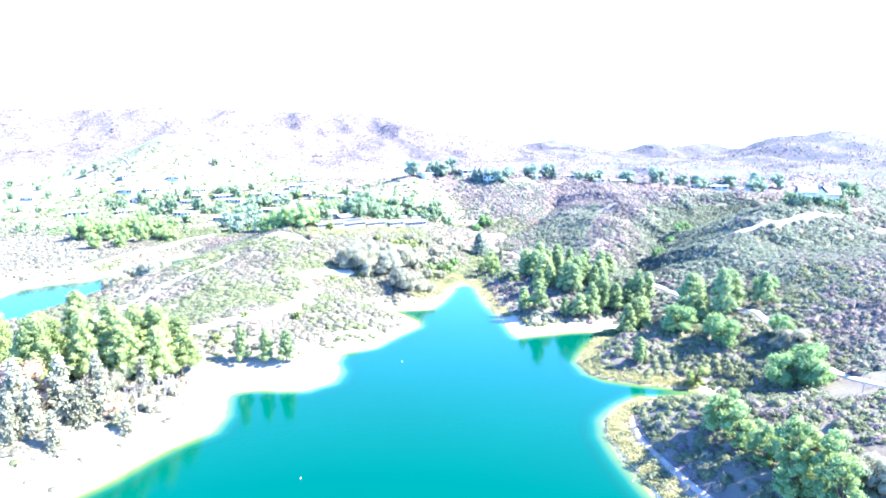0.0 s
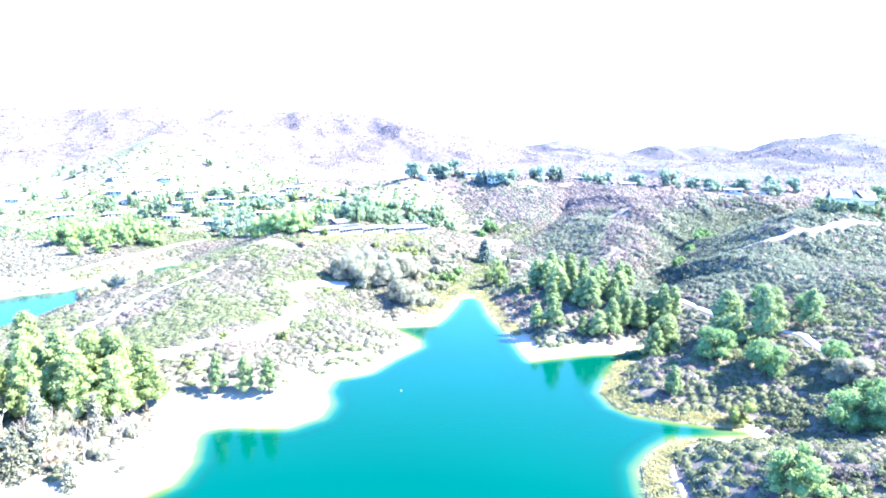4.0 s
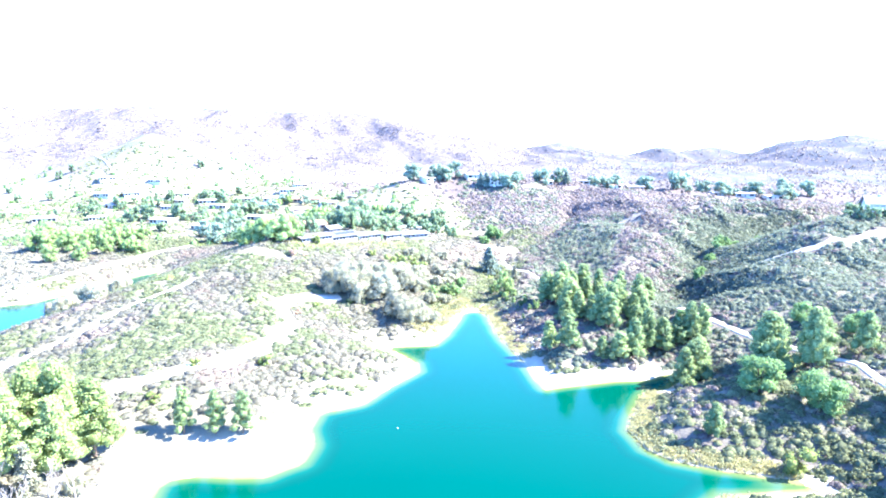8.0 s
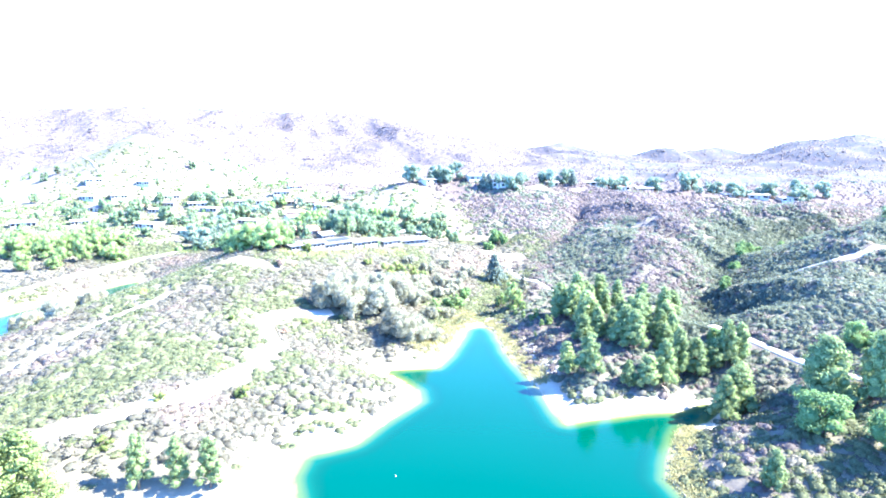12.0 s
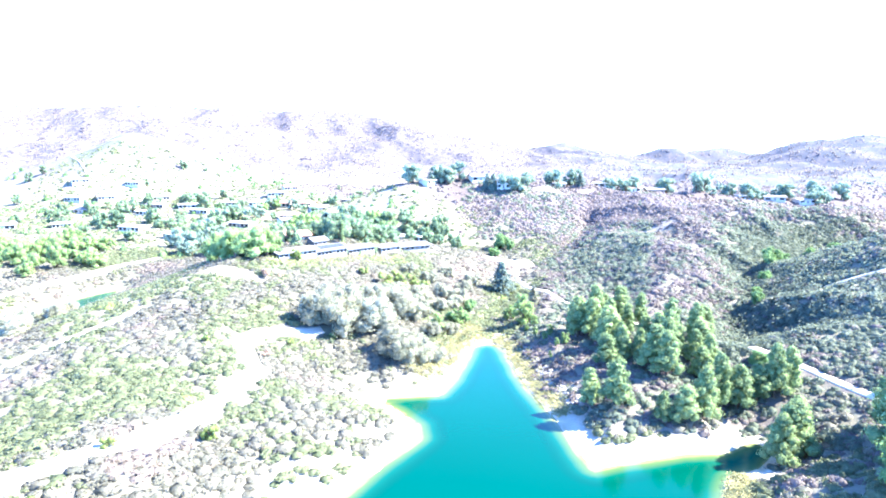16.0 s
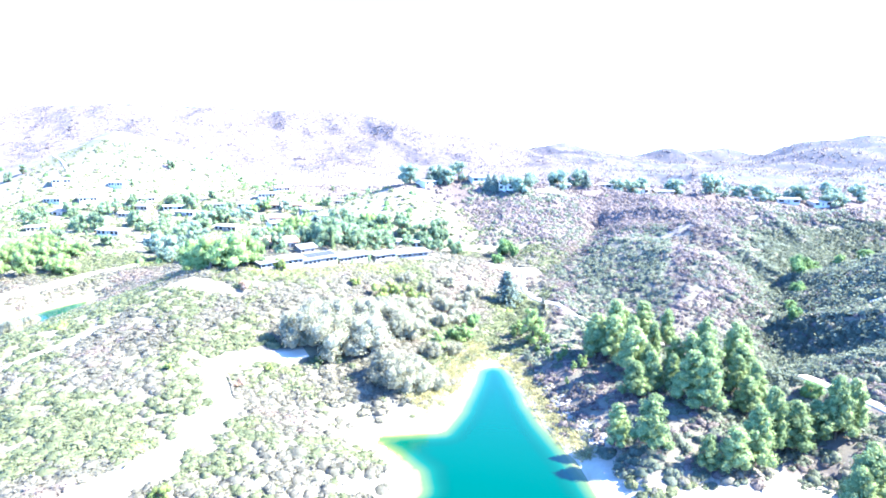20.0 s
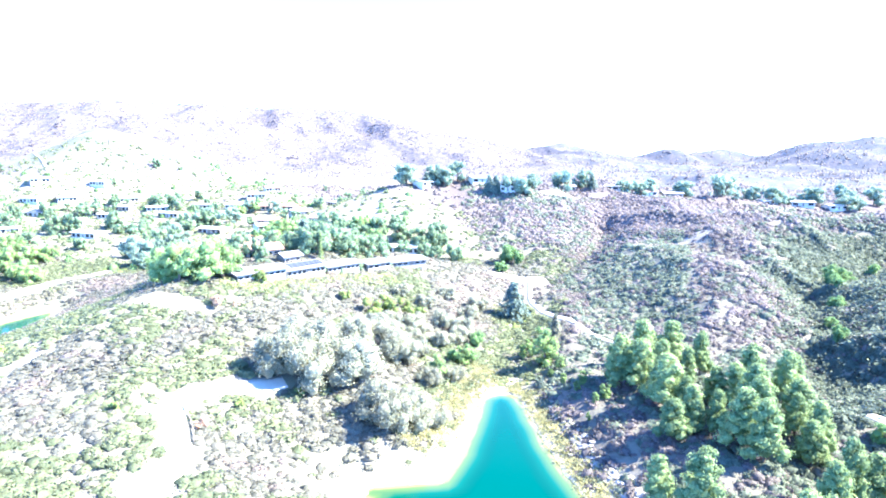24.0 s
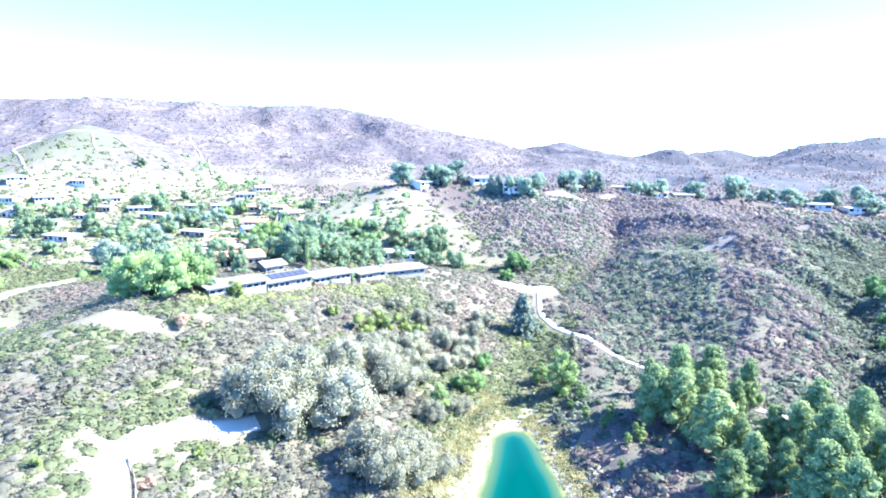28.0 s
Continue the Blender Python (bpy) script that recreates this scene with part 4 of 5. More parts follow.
# bare patches: middle and radii
CLEARINGS = [(98, 133, 12, 7), (76, 97, 7, 5), (-74, 287, 12, 4), (-46, 262, 7, 4), (-52, 169, 15, 6), (70, 516, 14, 8), (100, 530, 8, 5), (-20, 500, 10, 10), (-46, 480, 8, 10)]


def road_clear(x, y, margin):
    ok = np.ones(x.shape, bool)
    for points, width in ROADS:
        ok &= distance_to_line(x, y, points) > width * 0.5 + margin
    for cx, cy, rx, ry in CLEARINGS:
        ok &= np.hypot((x - cx) / rx, (y - cy) / ry) > 1
    return ok


def scrub_spots(seed, count, x0, x1, y0, y1):
    r = np.random.default_rng(seed)
    x, y = r.uniform(x0, x1, count), r.uniform(y0, y1, count)
    d = shore_distance(x, y)
    bare = (eastness(x, y) > 0.5) & (y > 250) & (wave_noise(x, y, 6.5, 35, 2) > 0.6)
    keep = ~bare & (d > np.where(eastness(x, y) < 0.5, 4.5, np.where((y > 196) & (y < 240) & (x < 62), 6.5, 2.2))) & road_clear(x, y, 0.9) & (np.abs(x) < 0.80 * (y + 20) + 12)
    return x[keep], y[keep], d[keep], r


NEAR = [shrub_template(k, 42, 0.115, ((6, 2), (5, 2))) for k in range(9)]
MID = [shrub_template(k + 20, 19, 0.16, ((6, 2),)) for k in range(6)]
FAR = [shrub_template(k + 10, 8, 0.24, ((5, 2),)) for k in range(6)]

x, y, d, r = scrub_spots(71, 34000, -190, 62, 95, 420)
thick = wave_noise(x, y, 30, 61) + 0.6 * wave_noise(x, y, 11, 62, 2)
west = (eastness(x, y) < 0.5) & (thick > r.uniform(-1.5, -0.1, len(x))) & (r.uniform(0, 1, len(x)) < np.where(y > 190, np.clip((d - 3) / 14, 0.03, 1), np.clip((d - 8) / 26, 0.03, 0.8)))
x, y, thick = x[west], y[west], thick[west]
size = 1.05 + 1.55 * r.uniform(0, 1, len(x)) * (1 + 0.3 * (thick > 0.15))
sort = wave_noise(x, y, 21, 63, 2) + r.normal(0, 0.13, len(x))
for name, mat, pick, label in (("sage_scrub", SAGE, (sort < 0.1) & (sort > -0.42), "low silver-grey sage shrubs matted over sandy ground"),
                               ("green_scrub", CHAPARRAL, (sort >= 0.1) & (sort < 0.86), "olive green chaparral shrubs covering the peninsula hill"),
                               ("lime_scrub", LIME, sort >= 0.86, "fresh yellow-green shrubs scattered over the bank"),
                               ("dry_scrub", BRUSH, sort <= -0.42, "dry mauve-brown brush between the green shrubs")):
    scatter_mesh(name, np.stack([x, y], 1)[pick], size[pick], size[pick] * r.uniform(0.42, 0.68, pick.sum()), NEAR, mat, label, "shrubs", 81)

x, y, d, r = scrub_spots(72, 38000, 14, 330, 92, 420)
thick = wave_noise(x, y, 26, 64)
shaded = (x > 23) & (x < 43) & (y > 264) & (y < 310) & (r.uniform(0, 1, len(x)) < 0.45)
east = ~shaded & (eastness(x, y) > 0.35) & (thick > r.uniform(-1.9, -0.35, len(x))) & (r.uniform(0, 1, len(x)) < np.where(y < 245, 1.0, 0.8))
x, y = x[east], y[east]
size = 0.8 + 1.5 * r.uniform(0, 1, len(x)) ** 1.4
gully = distance_to_line(x, y, [(76, 258), (98, 284), (118, 315), (134, 340), (148, 370), (172, 398)])
sort = wave_noise(x, y, 45, 65) + r.normal(0, 0.3, len(x)) + 1.1 * np.exp(-(gully / 22) ** 2) + 0.12 * (y < 235)
# darker chaparral west of the spine, paler brush east: partly plants, partly painted shade
spine = x - np.interp(y, [300, 350, 403, 478], [76, 94, 112, 126])
upper = (y > 290) & (np.abs(spine) < 45)
sort += np.where(upper & (spine < -8), 0.4, 0) - np.where(upper & (spine >= -8) & (spine < 20), 0.4, 0)
size = size * np.where((sort >= 0.12) & (y > 248), 1.4, 1.1)
silver = r.uniform(0, 1, len(x)) < 0.1
for name, mat, pick, label in (("hill_brush", HILL_BRUSH, (sort < 0.12) & ~silver, "dry mauve-brown brush over the eastern hillside"),
                               ("bank_chaparral", CHAPARRAL, (sort >= 0.12) & ~silver & (y + 30 * wave_noise(x, y, 30, 69) < 214), "green chaparral shrubs on the eastern bank"),
                               ("hill_chaparral", DARK_CHAPARRAL, (sort >= 0.12) & ~silver & (y + 30 * wave_noise(x, y, 30, 69) >= 214), "dense dark chaparral in the eastern gullies"),
                               ("hill_sage", SAGE, silver, "grey sage shrubs along the eastern slope")):
    scatter_mesh(name, np.stack([x, y], 1)[pick], size[pick], size[pick] * r.uniform(0.5, 0.95, pick.sum()), NEAR, mat, label, "shrubs", 82)

x, y, d, r = scrub_spots(69, 16000, 70, 250, 245, 400)
bed = distance_to_line(x, y, [(76, 258), (98, 284), (118, 312), (134, 340), (148, 370), (172, 398), (200, 404)])
keep = (bed < 26 * r.uniform(0.2, 1.0, len(x))) & (x > np.interp(y, [260, 300, 350, 400], [72, 96, 122, 138]) + r.normal(0, 7, len(x)))
x, y = x[keep], y[keep]
size = r.uniform(1.3, 2.8, len(x))
scatter_mesh("gully_chaparral", np.stack([x, y], 1), size, size * r.uniform(0.7, 1.0, len(x)), MID, DARK_CHAPARRAL, "dense blue-green chaparral filling the eastern gully", "shrubs", 70)

x, y, d, r = scrub_spots(68, 8500, 84, 320, 128, 345)
keep = wave_noise(x, y, 22, 58) > r.uniform(-1.2, 0.3, len(x))
x, y = x[keep], y[keep]
size = r.uniform(1.1, 2.3, len(x))
dark = wave_noise(x, y, 28, 59) + r.normal(0, 0.2, len(x)) > -0.1
for name, mat, pick, label in (("slope_chaparral", DARK_CHAPARRAL, dark, "dense dark green chaparral on the eastern slopes"), ("slope_brush", HILL_BRUSH, ~dark, "dry brown brush on the eastern slopes")):
    scatter_mesh(name, np.stack([x, y], 1)[pick], size[pick], size[pick] * r.uniform(0.6, 0.9, pick.sum()), MID, mat, label, "shrubs", 56)

x, y, d, r = scrub_spots(77, 5200, -380, -180, 200, 430)
size = r.uniform(0.9, 2.4, len(x))
scatter_mesh("pond_scrub", np.stack([x, y], 1), size, size * 0.85, FAR, SAGE, "grey-green scrub beyond the far water", "shrubs", 88)

x, y, d, r = scrub_spots(73, 16000, -360, 420, 400, 700)
keep = wave_noise(x, y, 40, 66) > r.uniform(-1.1, 0.7, len(x))
x, y = x[keep], y[keep]
size = r.uniform(1.0, 2.8, len(x))
pick = (eastness(x, y) + r.normal(0, 0.2, len(x))) > 0.5
xe, ye, d, re = scrub_spots(78, 11000, 10, 360, 405, 560)
near_ridge = eastness(xe, ye) > 0.3
xe, ye = xe[near_ridge], ye[near_ridge]
se = re.uniform(0.9, 2.6, len(xe))
tone = wave_noise(xe, ye, 40, 68) + re.normal(0, 0.3, len(xe)) + 0.8 * np.exp(-(distance_to_line(xe, ye, [(190, 440), (240, 470), (300, 500)]) / 30) ** 2)
for name, mat, some, label in (("upper_brush", HILL_BRUSH, tone < 0.25, "dry mauve brush below the ridge houses"), ("upper_chaparral", DARK_CHAPARRAL, tone >= 0.25, "dark green chaparral in the upper gullies")):
    scatter_mesh(name, np.stack([xe, ye], 1)[some], se[some], se[some] * 0.8, FAR, mat, label, "shrubs", 89)
scatter_mesh("ridge_brush", np.stack([x, y], 1)[pick], size[pick], size[pick] * 0.8, FAR, HILL_BRUSH, "brown brush over the farther ridges", "shrubs", 83)
scatter_mesh("valley_scrub", np.stack([x, y], 1)[~pick], size[~pick], size[~pick] * 0.8, FAR, CHAPARRAL, "green scrub between the valley houses", "shrubs", 84)

# scrub on the banks beside the first stretch of the flight
r = np.random.default_rng(79)
x, y = np.concatenate([r.uniform(58, 190, 1500), r.uniform(-300, -110, 1500)]), r.uniform(-20, 110, 3000)
d = shore_distance(x, y)
keep = (d > 5) & road_clear(x, y, 1.0) & (np.abs(x) > 0.72 * y + 8)
x, y = x[keep], y[keep]
size = r.uniform(1.0, 2.6, len(x))
scatter_mesh("bank_scrub", np.stack([x, y], 1), size, size * 0.75, FAR, CHAPARRAL, "dark chaparral on the banks at the lake's near end", "shrubs", 80)

# farther trees of the valley, too many to tell apart
r = np.random.default_rng(75)
x, y = r.uniform(-560, -20, 1500), 400 + 330 * r.uniform(0, 1, 1500) ** 1.1
keep = (x > -0.85 * y) & (wave_noise(x, y, 46, 52) > r.uniform(-0.35, 0.55, 1500)) & (np.hypot((x + 325) / 90, (y - 715) / 66) > 1) & (shore_distance(x, y) > 12) & (eastness(x, y) < 0.6)
x, y = x[keep], y[keep]
size = r.uniform(1.6, 3.4, len(x))
scatter_mesh("valley_trees", np.stack([x, y], 1), size, size * r.uniform(1.3, 2.1, len(x)), [shrub_template(k + 30, 16, 0.2, ((6, 2), (6, 2), (5, 2))) for k in range(5)], OAK, "leafy green trees filling the valley between houses", "trees", 86)

r = np.random.default_rng(76)
x = r.uniform(60, 620, 330)
y = np.interp(x, [60, 134, 200, 300, 420], [550, 566, 584, 606, 626]) + 4 + 70 * r.uniform(0, 1, 330) ** 1.2
keep = wave_noise(x, y, 40, 53) > r.uniform(-0.5, 0.5, 330)
x, y = x[keep], y[keep]
size = r.uniform(1.8, 3.6, len(x))
scatter_mesh("ridge_trees", np.stack([x, y], 1), size, size * r.uniform(1.2, 1.9, len(x)), [shrub_template(k + 40, 12, 0.22, ((6, 2), (5, 2))) for k in range(5)], BLUE_PINE, "blue-green trees massed behind the house ridge", "trees", 87)

r = np.random.default_rng(74)
y = 640 + 860 * r.uniform(0, 1, 46000)
x = r.uniform(-0.85, 0.8, 46000) * y
keep = (np.hypot((x + 322) / 54, (y - 688) / 44) > 1) & (wave_noise(x, y, 70, 67) > r.uniform(-0.9, 0.6, len(x))) & ((x > 30) | (y > 740) | (x < -440))
x, y = x[keep], y[keep]
size = r.uniform(1.3, 3.6, len(x)) * (0.7 + y / 2600)
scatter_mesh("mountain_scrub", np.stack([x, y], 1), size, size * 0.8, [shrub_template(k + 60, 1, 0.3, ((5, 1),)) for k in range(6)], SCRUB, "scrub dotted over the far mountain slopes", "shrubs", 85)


glow, r = along([(6, 290), (14, 300), (19, 318), (24, 340), (26, 352)], 0.11, 97, 0, 4.5)
glow = glow[(shore_distance(glow[:, 0], glow[:, 1]) > 2) & road_clear(glow[:, 0], glow[:, 1], 0.6)]
size = r.uniform(0.5, 1.3, len(glow))
scatter_mesh("gully_scrub", glow, size, size * 0.8, NEAR, PALE_GREEN, "sunlit yellow-green scrub filling the gully above the lake", "shrubs", 98)


lawn, r = along([(-68, 306), (-55, 316), (-44, 330), (-32, 344), (-24, 352)], 0.16, 99, 4.5, 2.2)
hedge, r2 = along([(-66, 309), (-55, 316), (-44, 330), (-32, 344), (-24, 352)], 0.45, 90, 1.6, 0.9)
lawn = np.concatenate([lawn, hedge])
size = r.uniform(0.9, 1.9, len(lawn))
scatter_mesh("garden_shrubs", lawn, size, size * 0.8, NEAR, PALE_GREEN, "bright yellow-green garden shrubs below the villas", "shrubs", 100)


# ---- houses ----
def house(x, y, turn, wide, deep, tall, wall, roof, label, pitch=0.0, bays=5, solar=0, group="", floors=1, chimney=False):
    """A house whose front looks along its own -y; sunk a little where the ground slopes."""
    c, s = math.cos(radians(turn)), math.sin(radians(turn))
    feet = [height_at(x + c * a * wide / 2 - s * b * deep / 2, y + s * a * wide / 2 + c * b * deep / 2) for a in (-1, 0, 1) for b in (-1, 0, 1)]
    low, z = min(feet), sum(feet) / len(feet) - 0.1
    h = thing("house", label, "house", group)
    h.matrix_basis = pose(x, y, z, 0, 0, turn)
    part("wall", box(bmesh.new(), -wide / 2, wide / 2, -deep / 2, deep / 2, low - z - 0.8, tall, 0.05), wall, h)
    bm = bmesh.new()
    e = 0.9
    if pitch:
        rise = pitch * (deep / 2 + e)
        pts = [(-deep / 2 - e, 0), (0, rise), (deep / 2 + e, 0), (deep / 2 + e, 0.28), (0, rise + 0.3), (-deep / 2 - e, 0.28)]
        rings = [[bm.verts.new((sx * (wide / 2 + e), py, tall + 0.01 + pz)) for py, pz in pts] for sx in (-1, 1)]
        bm.faces.new(rings[0][::-1]), bm.faces.new(rings[1])
        for k in range(6):
            j = (k + 1) % 6
            bm.faces.new((rings[0][k], rings[0][j], rings[1][j], rings[1][k]))
        bmesh.ops.recalc_face_normals(bm, faces=bm.faces)
        for sx in (-1, 1):
            g = bmesh.new()
            v = [g.verts.new((sx * wide / 2, py, tall + pz)) for py, pz in ((-deep / 2, 0), (deep / 2, 0), (0, pitch * deep / 2))]
            w = [g.verts.new((sx * (wide / 2 - 0.2), q.co.y, q.co.z)) for q in v]
            g.faces.new(v), g.faces.new(w[::-1])
            for k in range(3):
                g.faces.new((v[k], w[k], w[(k + 1) % 3], v[(k + 1) % 3]))
            bmesh.ops.recalc_face_normals(g, faces=g.faces)
            part("gable", g, wall, h)
    else:
        box(bm, -wide / 2 - e, wide / 2 + e, -deep / 2 - e * 2, deep / 2 + e, tall + 0.01, tall + 0.36, 0.06)
    roof_part = part("roof", bm, roof, h)
    if chimney:
        part("chimney", box(bm := bmesh.new(), wide * 0.2, wide * 0.2 + 0.9, -0.5, 0.5, tall, tall + deep * 0.5 * pitch + 1.5, 0.04), wall, roof_part)
    step = wide / bays
    for level in range(floors):
        zl = level * 2.9
        for k in range(bays):
            cx = -wide / 2 + step * (k + 0.5)
            if k == bays // 2 and level == 0:
                part("door", box(bmesh.new(), cx - 0.55, cx + 0.55, -deep / 2 - 0.07, -deep / 2 + 0.05, 0.02, 2.1, 0.01), DARK_TIMBER, h)
                continue
            win = part("window", box(bmesh.new(), cx - step * 0.4, cx + step * 0.4, -deep / 2 - 0.05, -deep / 2 + 0.05, zl + 0.55, zl + min(tall - zl, 2.9) - 0.35), TRIM_WOOD, h)
            part("pane", box(bmesh.new(), cx - step * 0.36, cx + step * 0.36, -deep / 2 - 0.075, -deep / 2 - 0.052, zl + 0.63, zl + min(tall - zl, 2.9) - 0.43), GLASS, win)
    for k in range(solar):
        cx = -wide / 2 + wide * (k + 0.5) / solar
        ang = pitch
        bm = bmesh.new()
        m = Matrix.Translation((cx, -deep * 0.26, tall + 0.46 + (pitch * (deep / 2 + e - deep * 0.26) if pitch else 0))) @ Matrix.Rotation(math.atan(ang), 4, "X")
        bmesh.ops.create_cube(bm, size=1.0, matrix=m @ Matrix.Diagonal((wide / solar * 0.9, deep * 0.36, 0.06, 1)))
        part("solar_panel", bm, SOLAR, roof_part, "dark blue glass solar panel")
    return h


ROW = "villas above the lake"
house(-60, 315.5, 46, 16, 8, 1.9, VILLA_WALL, VILLA_ROOF, "long pale villa wing with a low roof and dark windows", 0.14, 8, 0, ROW)
house(-50, 328, 46, 14, 9, 2.1, VILLA_WALL, VILLA_ROOF, "pale villa with rows of dark solar panels on its roof", 0.24, 8, 7, ROW)
house(-55, 336, 46, 6, 5, 1.9, VILLA_WALL, GREY_ROOF, "small pale pavilion with a steep grey roof behind the villa", 0.35, 3, 0, ROW)
house(-40, 342, 44, 13, 8, 2.0, VILLA_WALL, VILLA_ROOF, "low pale villa with a shallow roof behind a cypress", 0.16, 7, 0, ROW)
house(-29, 354, 42, 10, 8, 2.0, VILLA_WALL, VILLA_ROOF, "low pale villa annex half hidden by shrubs", 0.12, 4, 0, ROW)
house(-19, 368, 30, 15, 10, 1.8, VILLA_WALL, GREY_ROOF, "broad pale house with a wide grey roof", 0.12, 6, 0, ROW)
house(-68, 346, 30, 14, 9, 3.0, TAN_STUCCO, RED_ROOF, "tan house with a clay tile roof among trees", 0.3, 5, 0, ROW)
RIDGE = "houses along the ridge"
ROOF_WORDS = {"pale_gravel_roof": "pale gravel", "grey_shingle_roof": "grey shingle", "clay_tile_roof": "red clay tile"}
for hx, hy, turn_, w_, wall_, roof_, pitch_, fl_ in ((22, 523, 10, 13, STUCCO, GREY_ROOF, 0.2, 1), (39, 505, -8, 9, STUCCO, PALE_ROOF, 0.1, 2), (-14, 513, 25, 10, STUCCO, PALE_ROOF, 0.1, 1), 
                                                     (80, 536, 5, 11, TAN_STUCCO, GREY_ROOF, 0.25, 1), (117, 545, -12, 14, STUCCO, PALE_ROOF, 0.1, 2), (139, 550, 8, 12, STUCCO, RED_ROOF, 0.25, 1), 
                                                     (160, 558, 0, 13, TAN_STUCCO, GREY_ROOF, 0.2, 1), (234, 566, 6, 16, STUCCO, PALE_ROOF, 0.12, 1), (255, 562, -6, 15, STUCCO, GREY_ROOF, 0.2, 1), (278, 560, 4, 14, STUCCO, PALE_ROOF, 0.1, 1)):
    house(hx, hy + 9, turn_ * 2, w_, 9, 2.7 * fl_, wall_, roof_, "%s ridge house with a %s roof" % ("white" if wall_ is STUCCO else "tan", ROOF_WORDS[roof_.name]), pitch_, 3, 0, RIDGE, fl_)
CASTLE = "gabled houses on the eastern hill"
house(180, 305, -15, 7, 6, 4.2, STUCCO, GREY_ROOF, "tall white gabled house with a steep grey roof", 0.9, 3, 0, CASTLE, 2, True)
house(188, 308, 75, 6, 5, 4.2, STUCCO, GREY_ROOF, "white gabled wing with a steep grey roof", 1.0, 3, 0, CASTLE, 2)
house(196, 312, -15, 7, 6, 4.2, STUCCO, GREY_ROOF, "white gabled house with a chimney on the hill", 0.9, 3, 0, CASTLE, 2, True)
placed = [(-314, 621), (-282, 600), (-273, 632), (-302, 592), (-251, 574), (-161, 453), (-122, 446), (-112, 466), (-100, 450), (-132, 579), (-230, 560), (-190, 566), (-180, 600), (-152, 560), (-110, 520), (-236, 530), (-70, 480), (-21, 428)]
while len(placed) < 36:
    x, y = spots.uniform(-400, -60), spots.uniform(440, 660)
    if x > -0.72 * y and all(math.hypot(x - a, y - b) > 20 for a, b in placed):
        placed.append((x, y))
for x, y in placed:
    wall_, roof_ = spots.choice(2, p=(0.75, 0.25)), spots.choice(3, p=(0.5, 0.3, 0.2))
    house(x, y, spots.uniform(-35, 35), spots.uniform(11, 17), 9, 2.9, (STUCCO, TAN_STUCCO)[wall_], (PALE_ROOF, GREY_ROOF, RED_ROOF)[roof_],
          "%s valley bungalow with a %s roof" % (("white", "tan")[wall_], ("pale gravel", "grey shingle", "red clay tile")[roof_]), (0.1, 0.25, 0.28)[roof_], 5, 0, "bungalows in the valley")


# ---- banks: reeds, rocks, buoys, the road's rail ----
def reed_template(seed):
    r = np.random.default_rng(seed)
    c = r.normal(0, 0.45, (15, 3))
    c[:, 2] = r.uniform(0.2, 0.9, 15)
    o = np.stack([r.normal(0, 1, 15), r.normal(0, 1, 15), np.full(15, 0.25)], 1)
    return leaf_quads(r, c, o, 0.23, r.uniform(0, 1, 15), 0.2, 0.7)


REEDS = [reed_template(k) for k in range(4)]
east_bank = [(12, 287), (15, 285), (16, 277), (17, 268), (18, 256), (20, 244), (23, 229)]
reeds, r = along(east_bank, 0.05, 91, -2.8, 1.8)
more, r2 = along([(52, 203), (45, 190), (41, 180), (42, 171), (46, 166), (55, 162), (68, 158)], 0.035, 92, -2.6, 1.5)
cape, r3 = along([(51, 153), (45, 148), (39, 140), (37, 131), (38, 121), (40, 108), (42, 98)], 0.035, 93, -2.6, 1.4)
tip, r4 = along([(-9, 250), (-3, 262), (1, 272), (5, 283), (8, 290), (14, 298)], 0.04, 94, -4.0, 2.6)
allreeds = np.concatenate([reeds, more, cape, tip])
allreeds = allreeds[shore_distance(allreeds[:, 0], allreeds[:, 1]) > 0.3]
size = r.uniform(0.4, 1.0, len(allreeds))
scatter_mesh("reeds", allreeds, size, size * 1.1, REEDS, REED, "yellow-green reeds and dry grass lining the banks", "reeds", 95)


def boulder_mesh(seed):
    bm = bmesh.new()
    bmesh.ops.create_icosphere(bm, subdivisions=1, radius=1.0)
    r = random.Random(seed)
    for v in bm.verts:
        v.co *= r.uniform(0.7, 1.15)
        v.co.z *= 0.6
    me = bpy.data.meshes.new("boulder")
    bm.to_mesh(me)
    bm.free()
    me.materials.append(ROCK)
    return me


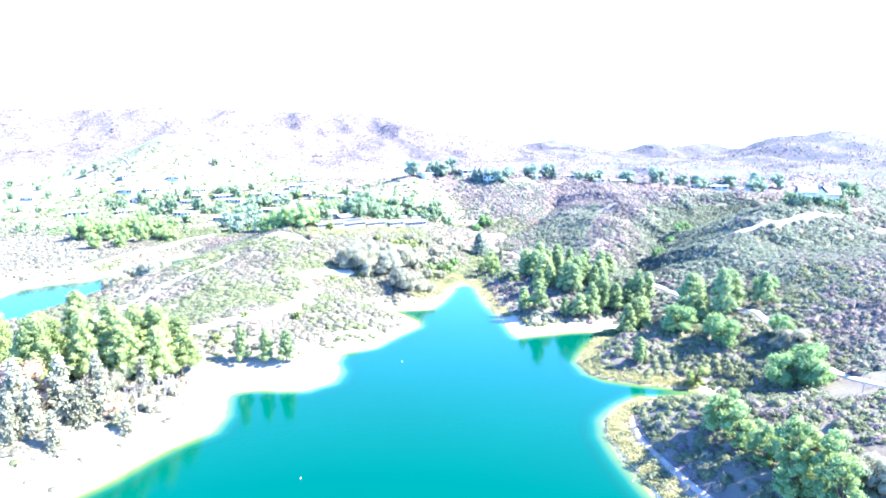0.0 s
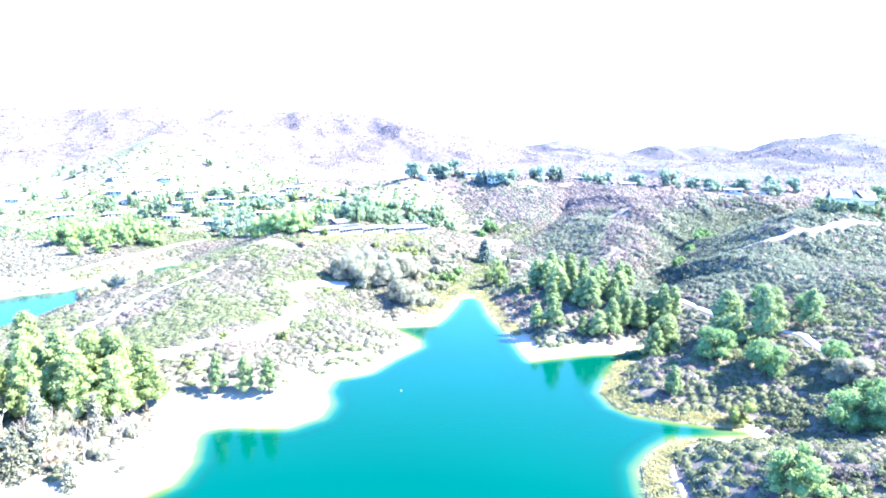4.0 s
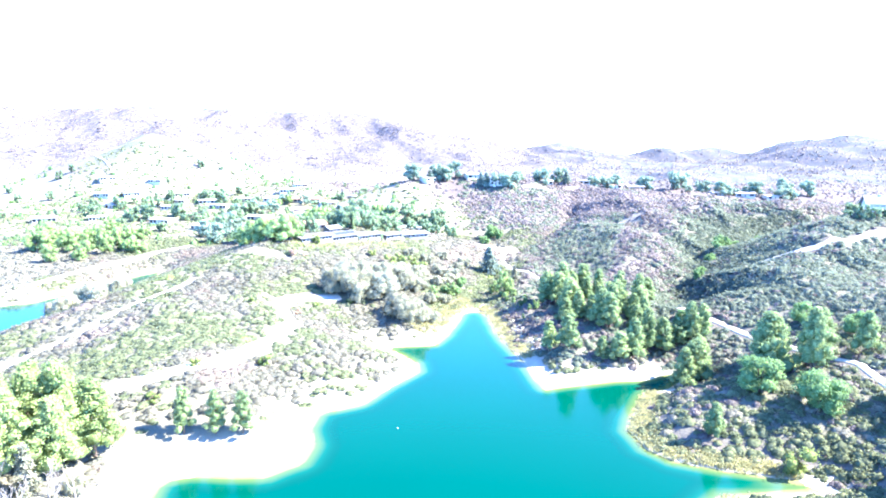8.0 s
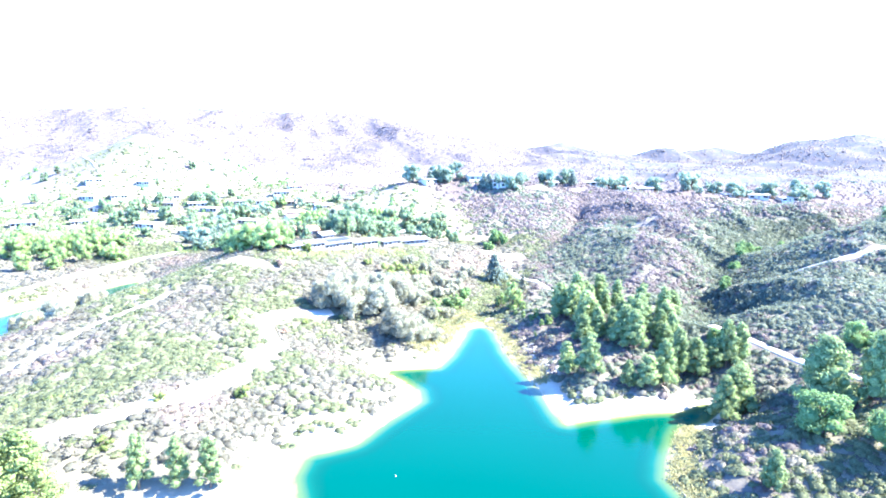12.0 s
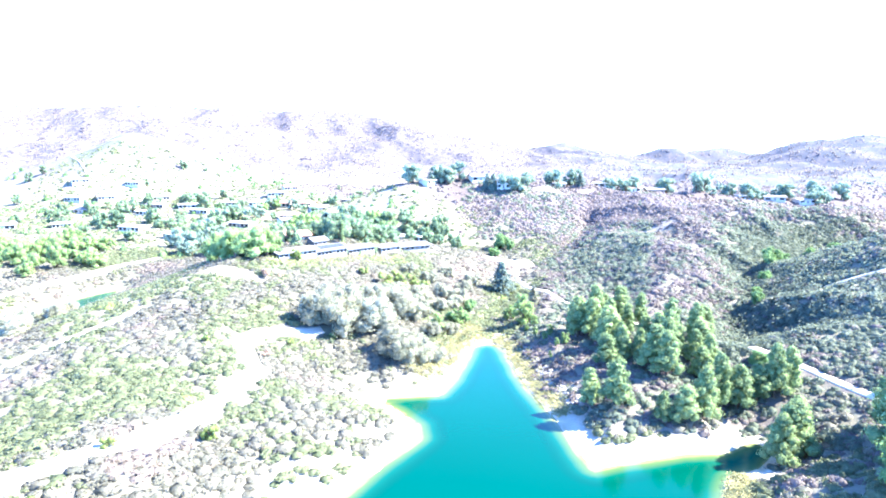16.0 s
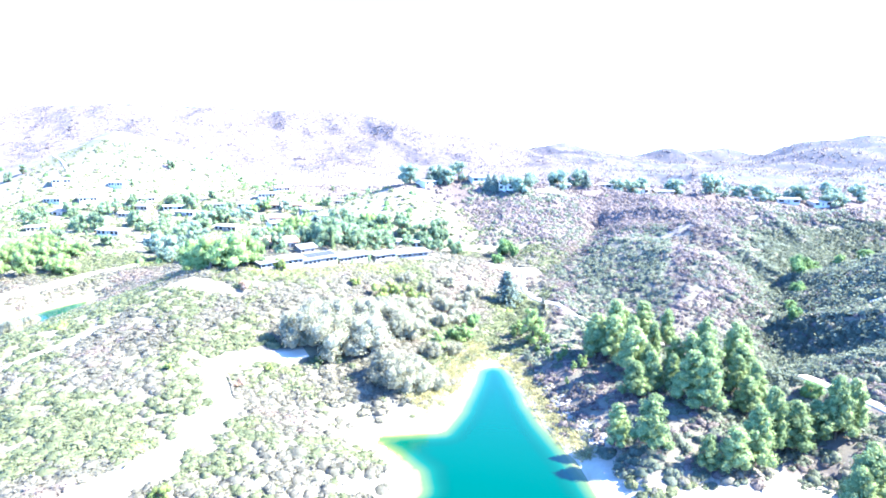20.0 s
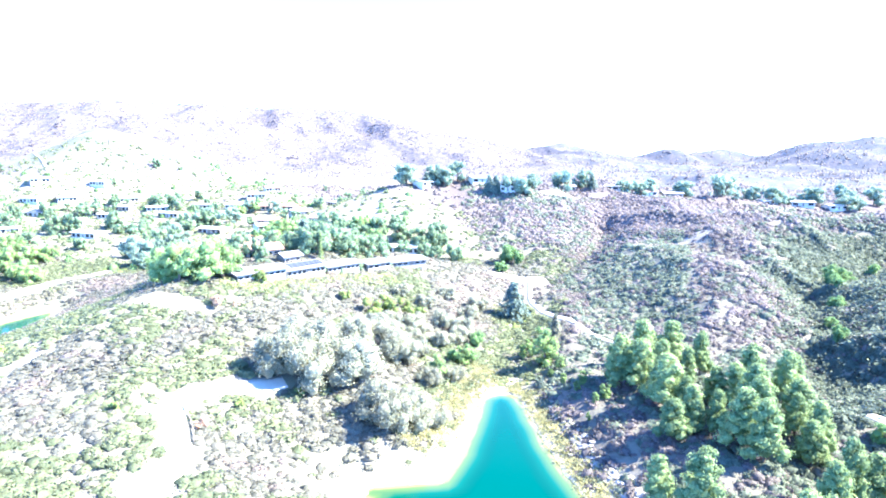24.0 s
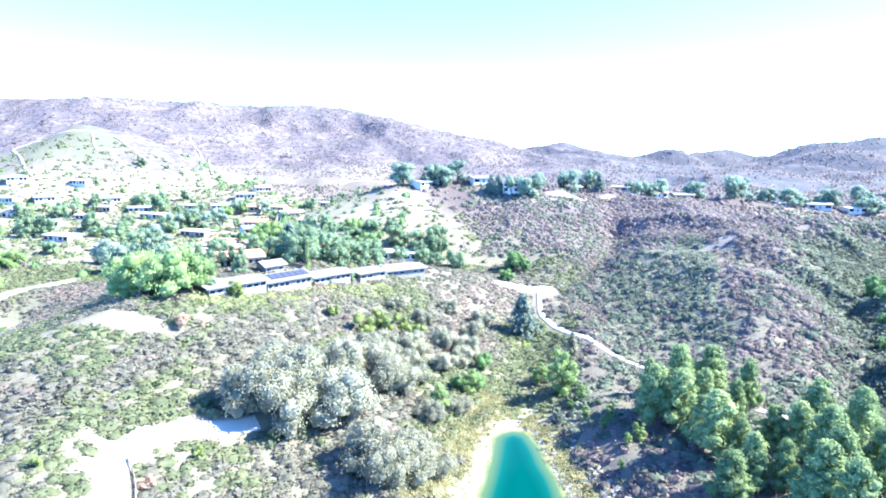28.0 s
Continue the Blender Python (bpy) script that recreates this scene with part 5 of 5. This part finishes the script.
stones = [boulder_mesh(k) for k in range(5)]
rocky, r = along([(17, 283), (20, 270), (22, 258), (24, 246), (27, 233)], 0.19, 96, -1.2, 1.1)
for k, (x, y) in enumerate(rocky):
    b = new("boulder", stones[k % 5])
    s = r.uniform(0.4, 1.0)
    b.matrix_basis = Matrix.LocRotScale((x, y, height_at(x, y) + s * 0.12), Euler((r.uniform(-0.3, 0.3), r.uniform(-0.3, 0.3), r.uniform(0, 6.28))), (s, s * r.uniform(0.7, 1.2), s * 0.8))
    tagged(b, "rough grey boulder in the bank's rock facing", "rock", "boulders facing the bank")


def buoy(x, y):
    b = thing("buoy", "small white float buoy on the lake", "buoy", "buoys on the lake")
    b.matrix_basis = pose(x, y, 0)
    bm = bmesh.new()
    bmesh.ops.create_uvsphere(bm, u_segments=14, v_segments=9, radius=0.14, matrix=Matrix.Translation((0, 0, 0.04)))
    part("float", bm, WHITE_PLASTIC, b)
    bm = bmesh.new()
    bmesh.ops.create_cone(bm, cap_ends=True, segments=10, radius1=0.04, radius2=0.03, depth=0.14, matrix=Matrix.Translation((0, 0, 0.22)))
    part("neck", bm, WHITE_PLASTIC, b)


for x, y in ((-28.9, 114.5), (37.4, 112.7), (-12.8, 181.7)):
    buoy(x, y)

rail = thing("road_rail", "low dark timber rail curving along the dirt road", "rail")
line = [(-55.5, 249), (-53.5, 246.5), (-52, 244), (-50.8, 241.5), (-49.8, 239)]
base = height_at(-52, 244)
rail.matrix_basis = pose(-52, 244, base)
for k, (x, y) in enumerate(line):
    z = height_at(x, y) - base
    part("post", box(bmesh.new(), x + 51.92, x + 52.08, y - 244.08, y - 243.92, z - 0.4, z + 0.75, 0.01), DARK_TIMBER, rail)
for (ax, ay), (bx, by) in zip(line, line[1:]):
    for level in (0.35, 0.65):
        v, f = [], []
        limb(v, f, (ax + 52, ay - 244, height_at(ax, ay) - base + level), (bx + 52, by - 244, height_at(bx, by) - base + level), 0.09, 0.09, 6)
        part("bar", mesh_of("bar", v, f, DARK_TIMBER), None, rail)

snag = thing("fallen_branch", "bleached white fallen branch beside the clearing", "branch")
snag.matrix_basis = pose(75, 104, height_at(75, 104) + 0.3, 62, 0, 40)
part("limbs", bare_limbs(31, 4.5, PALE_BARK), None, snag)
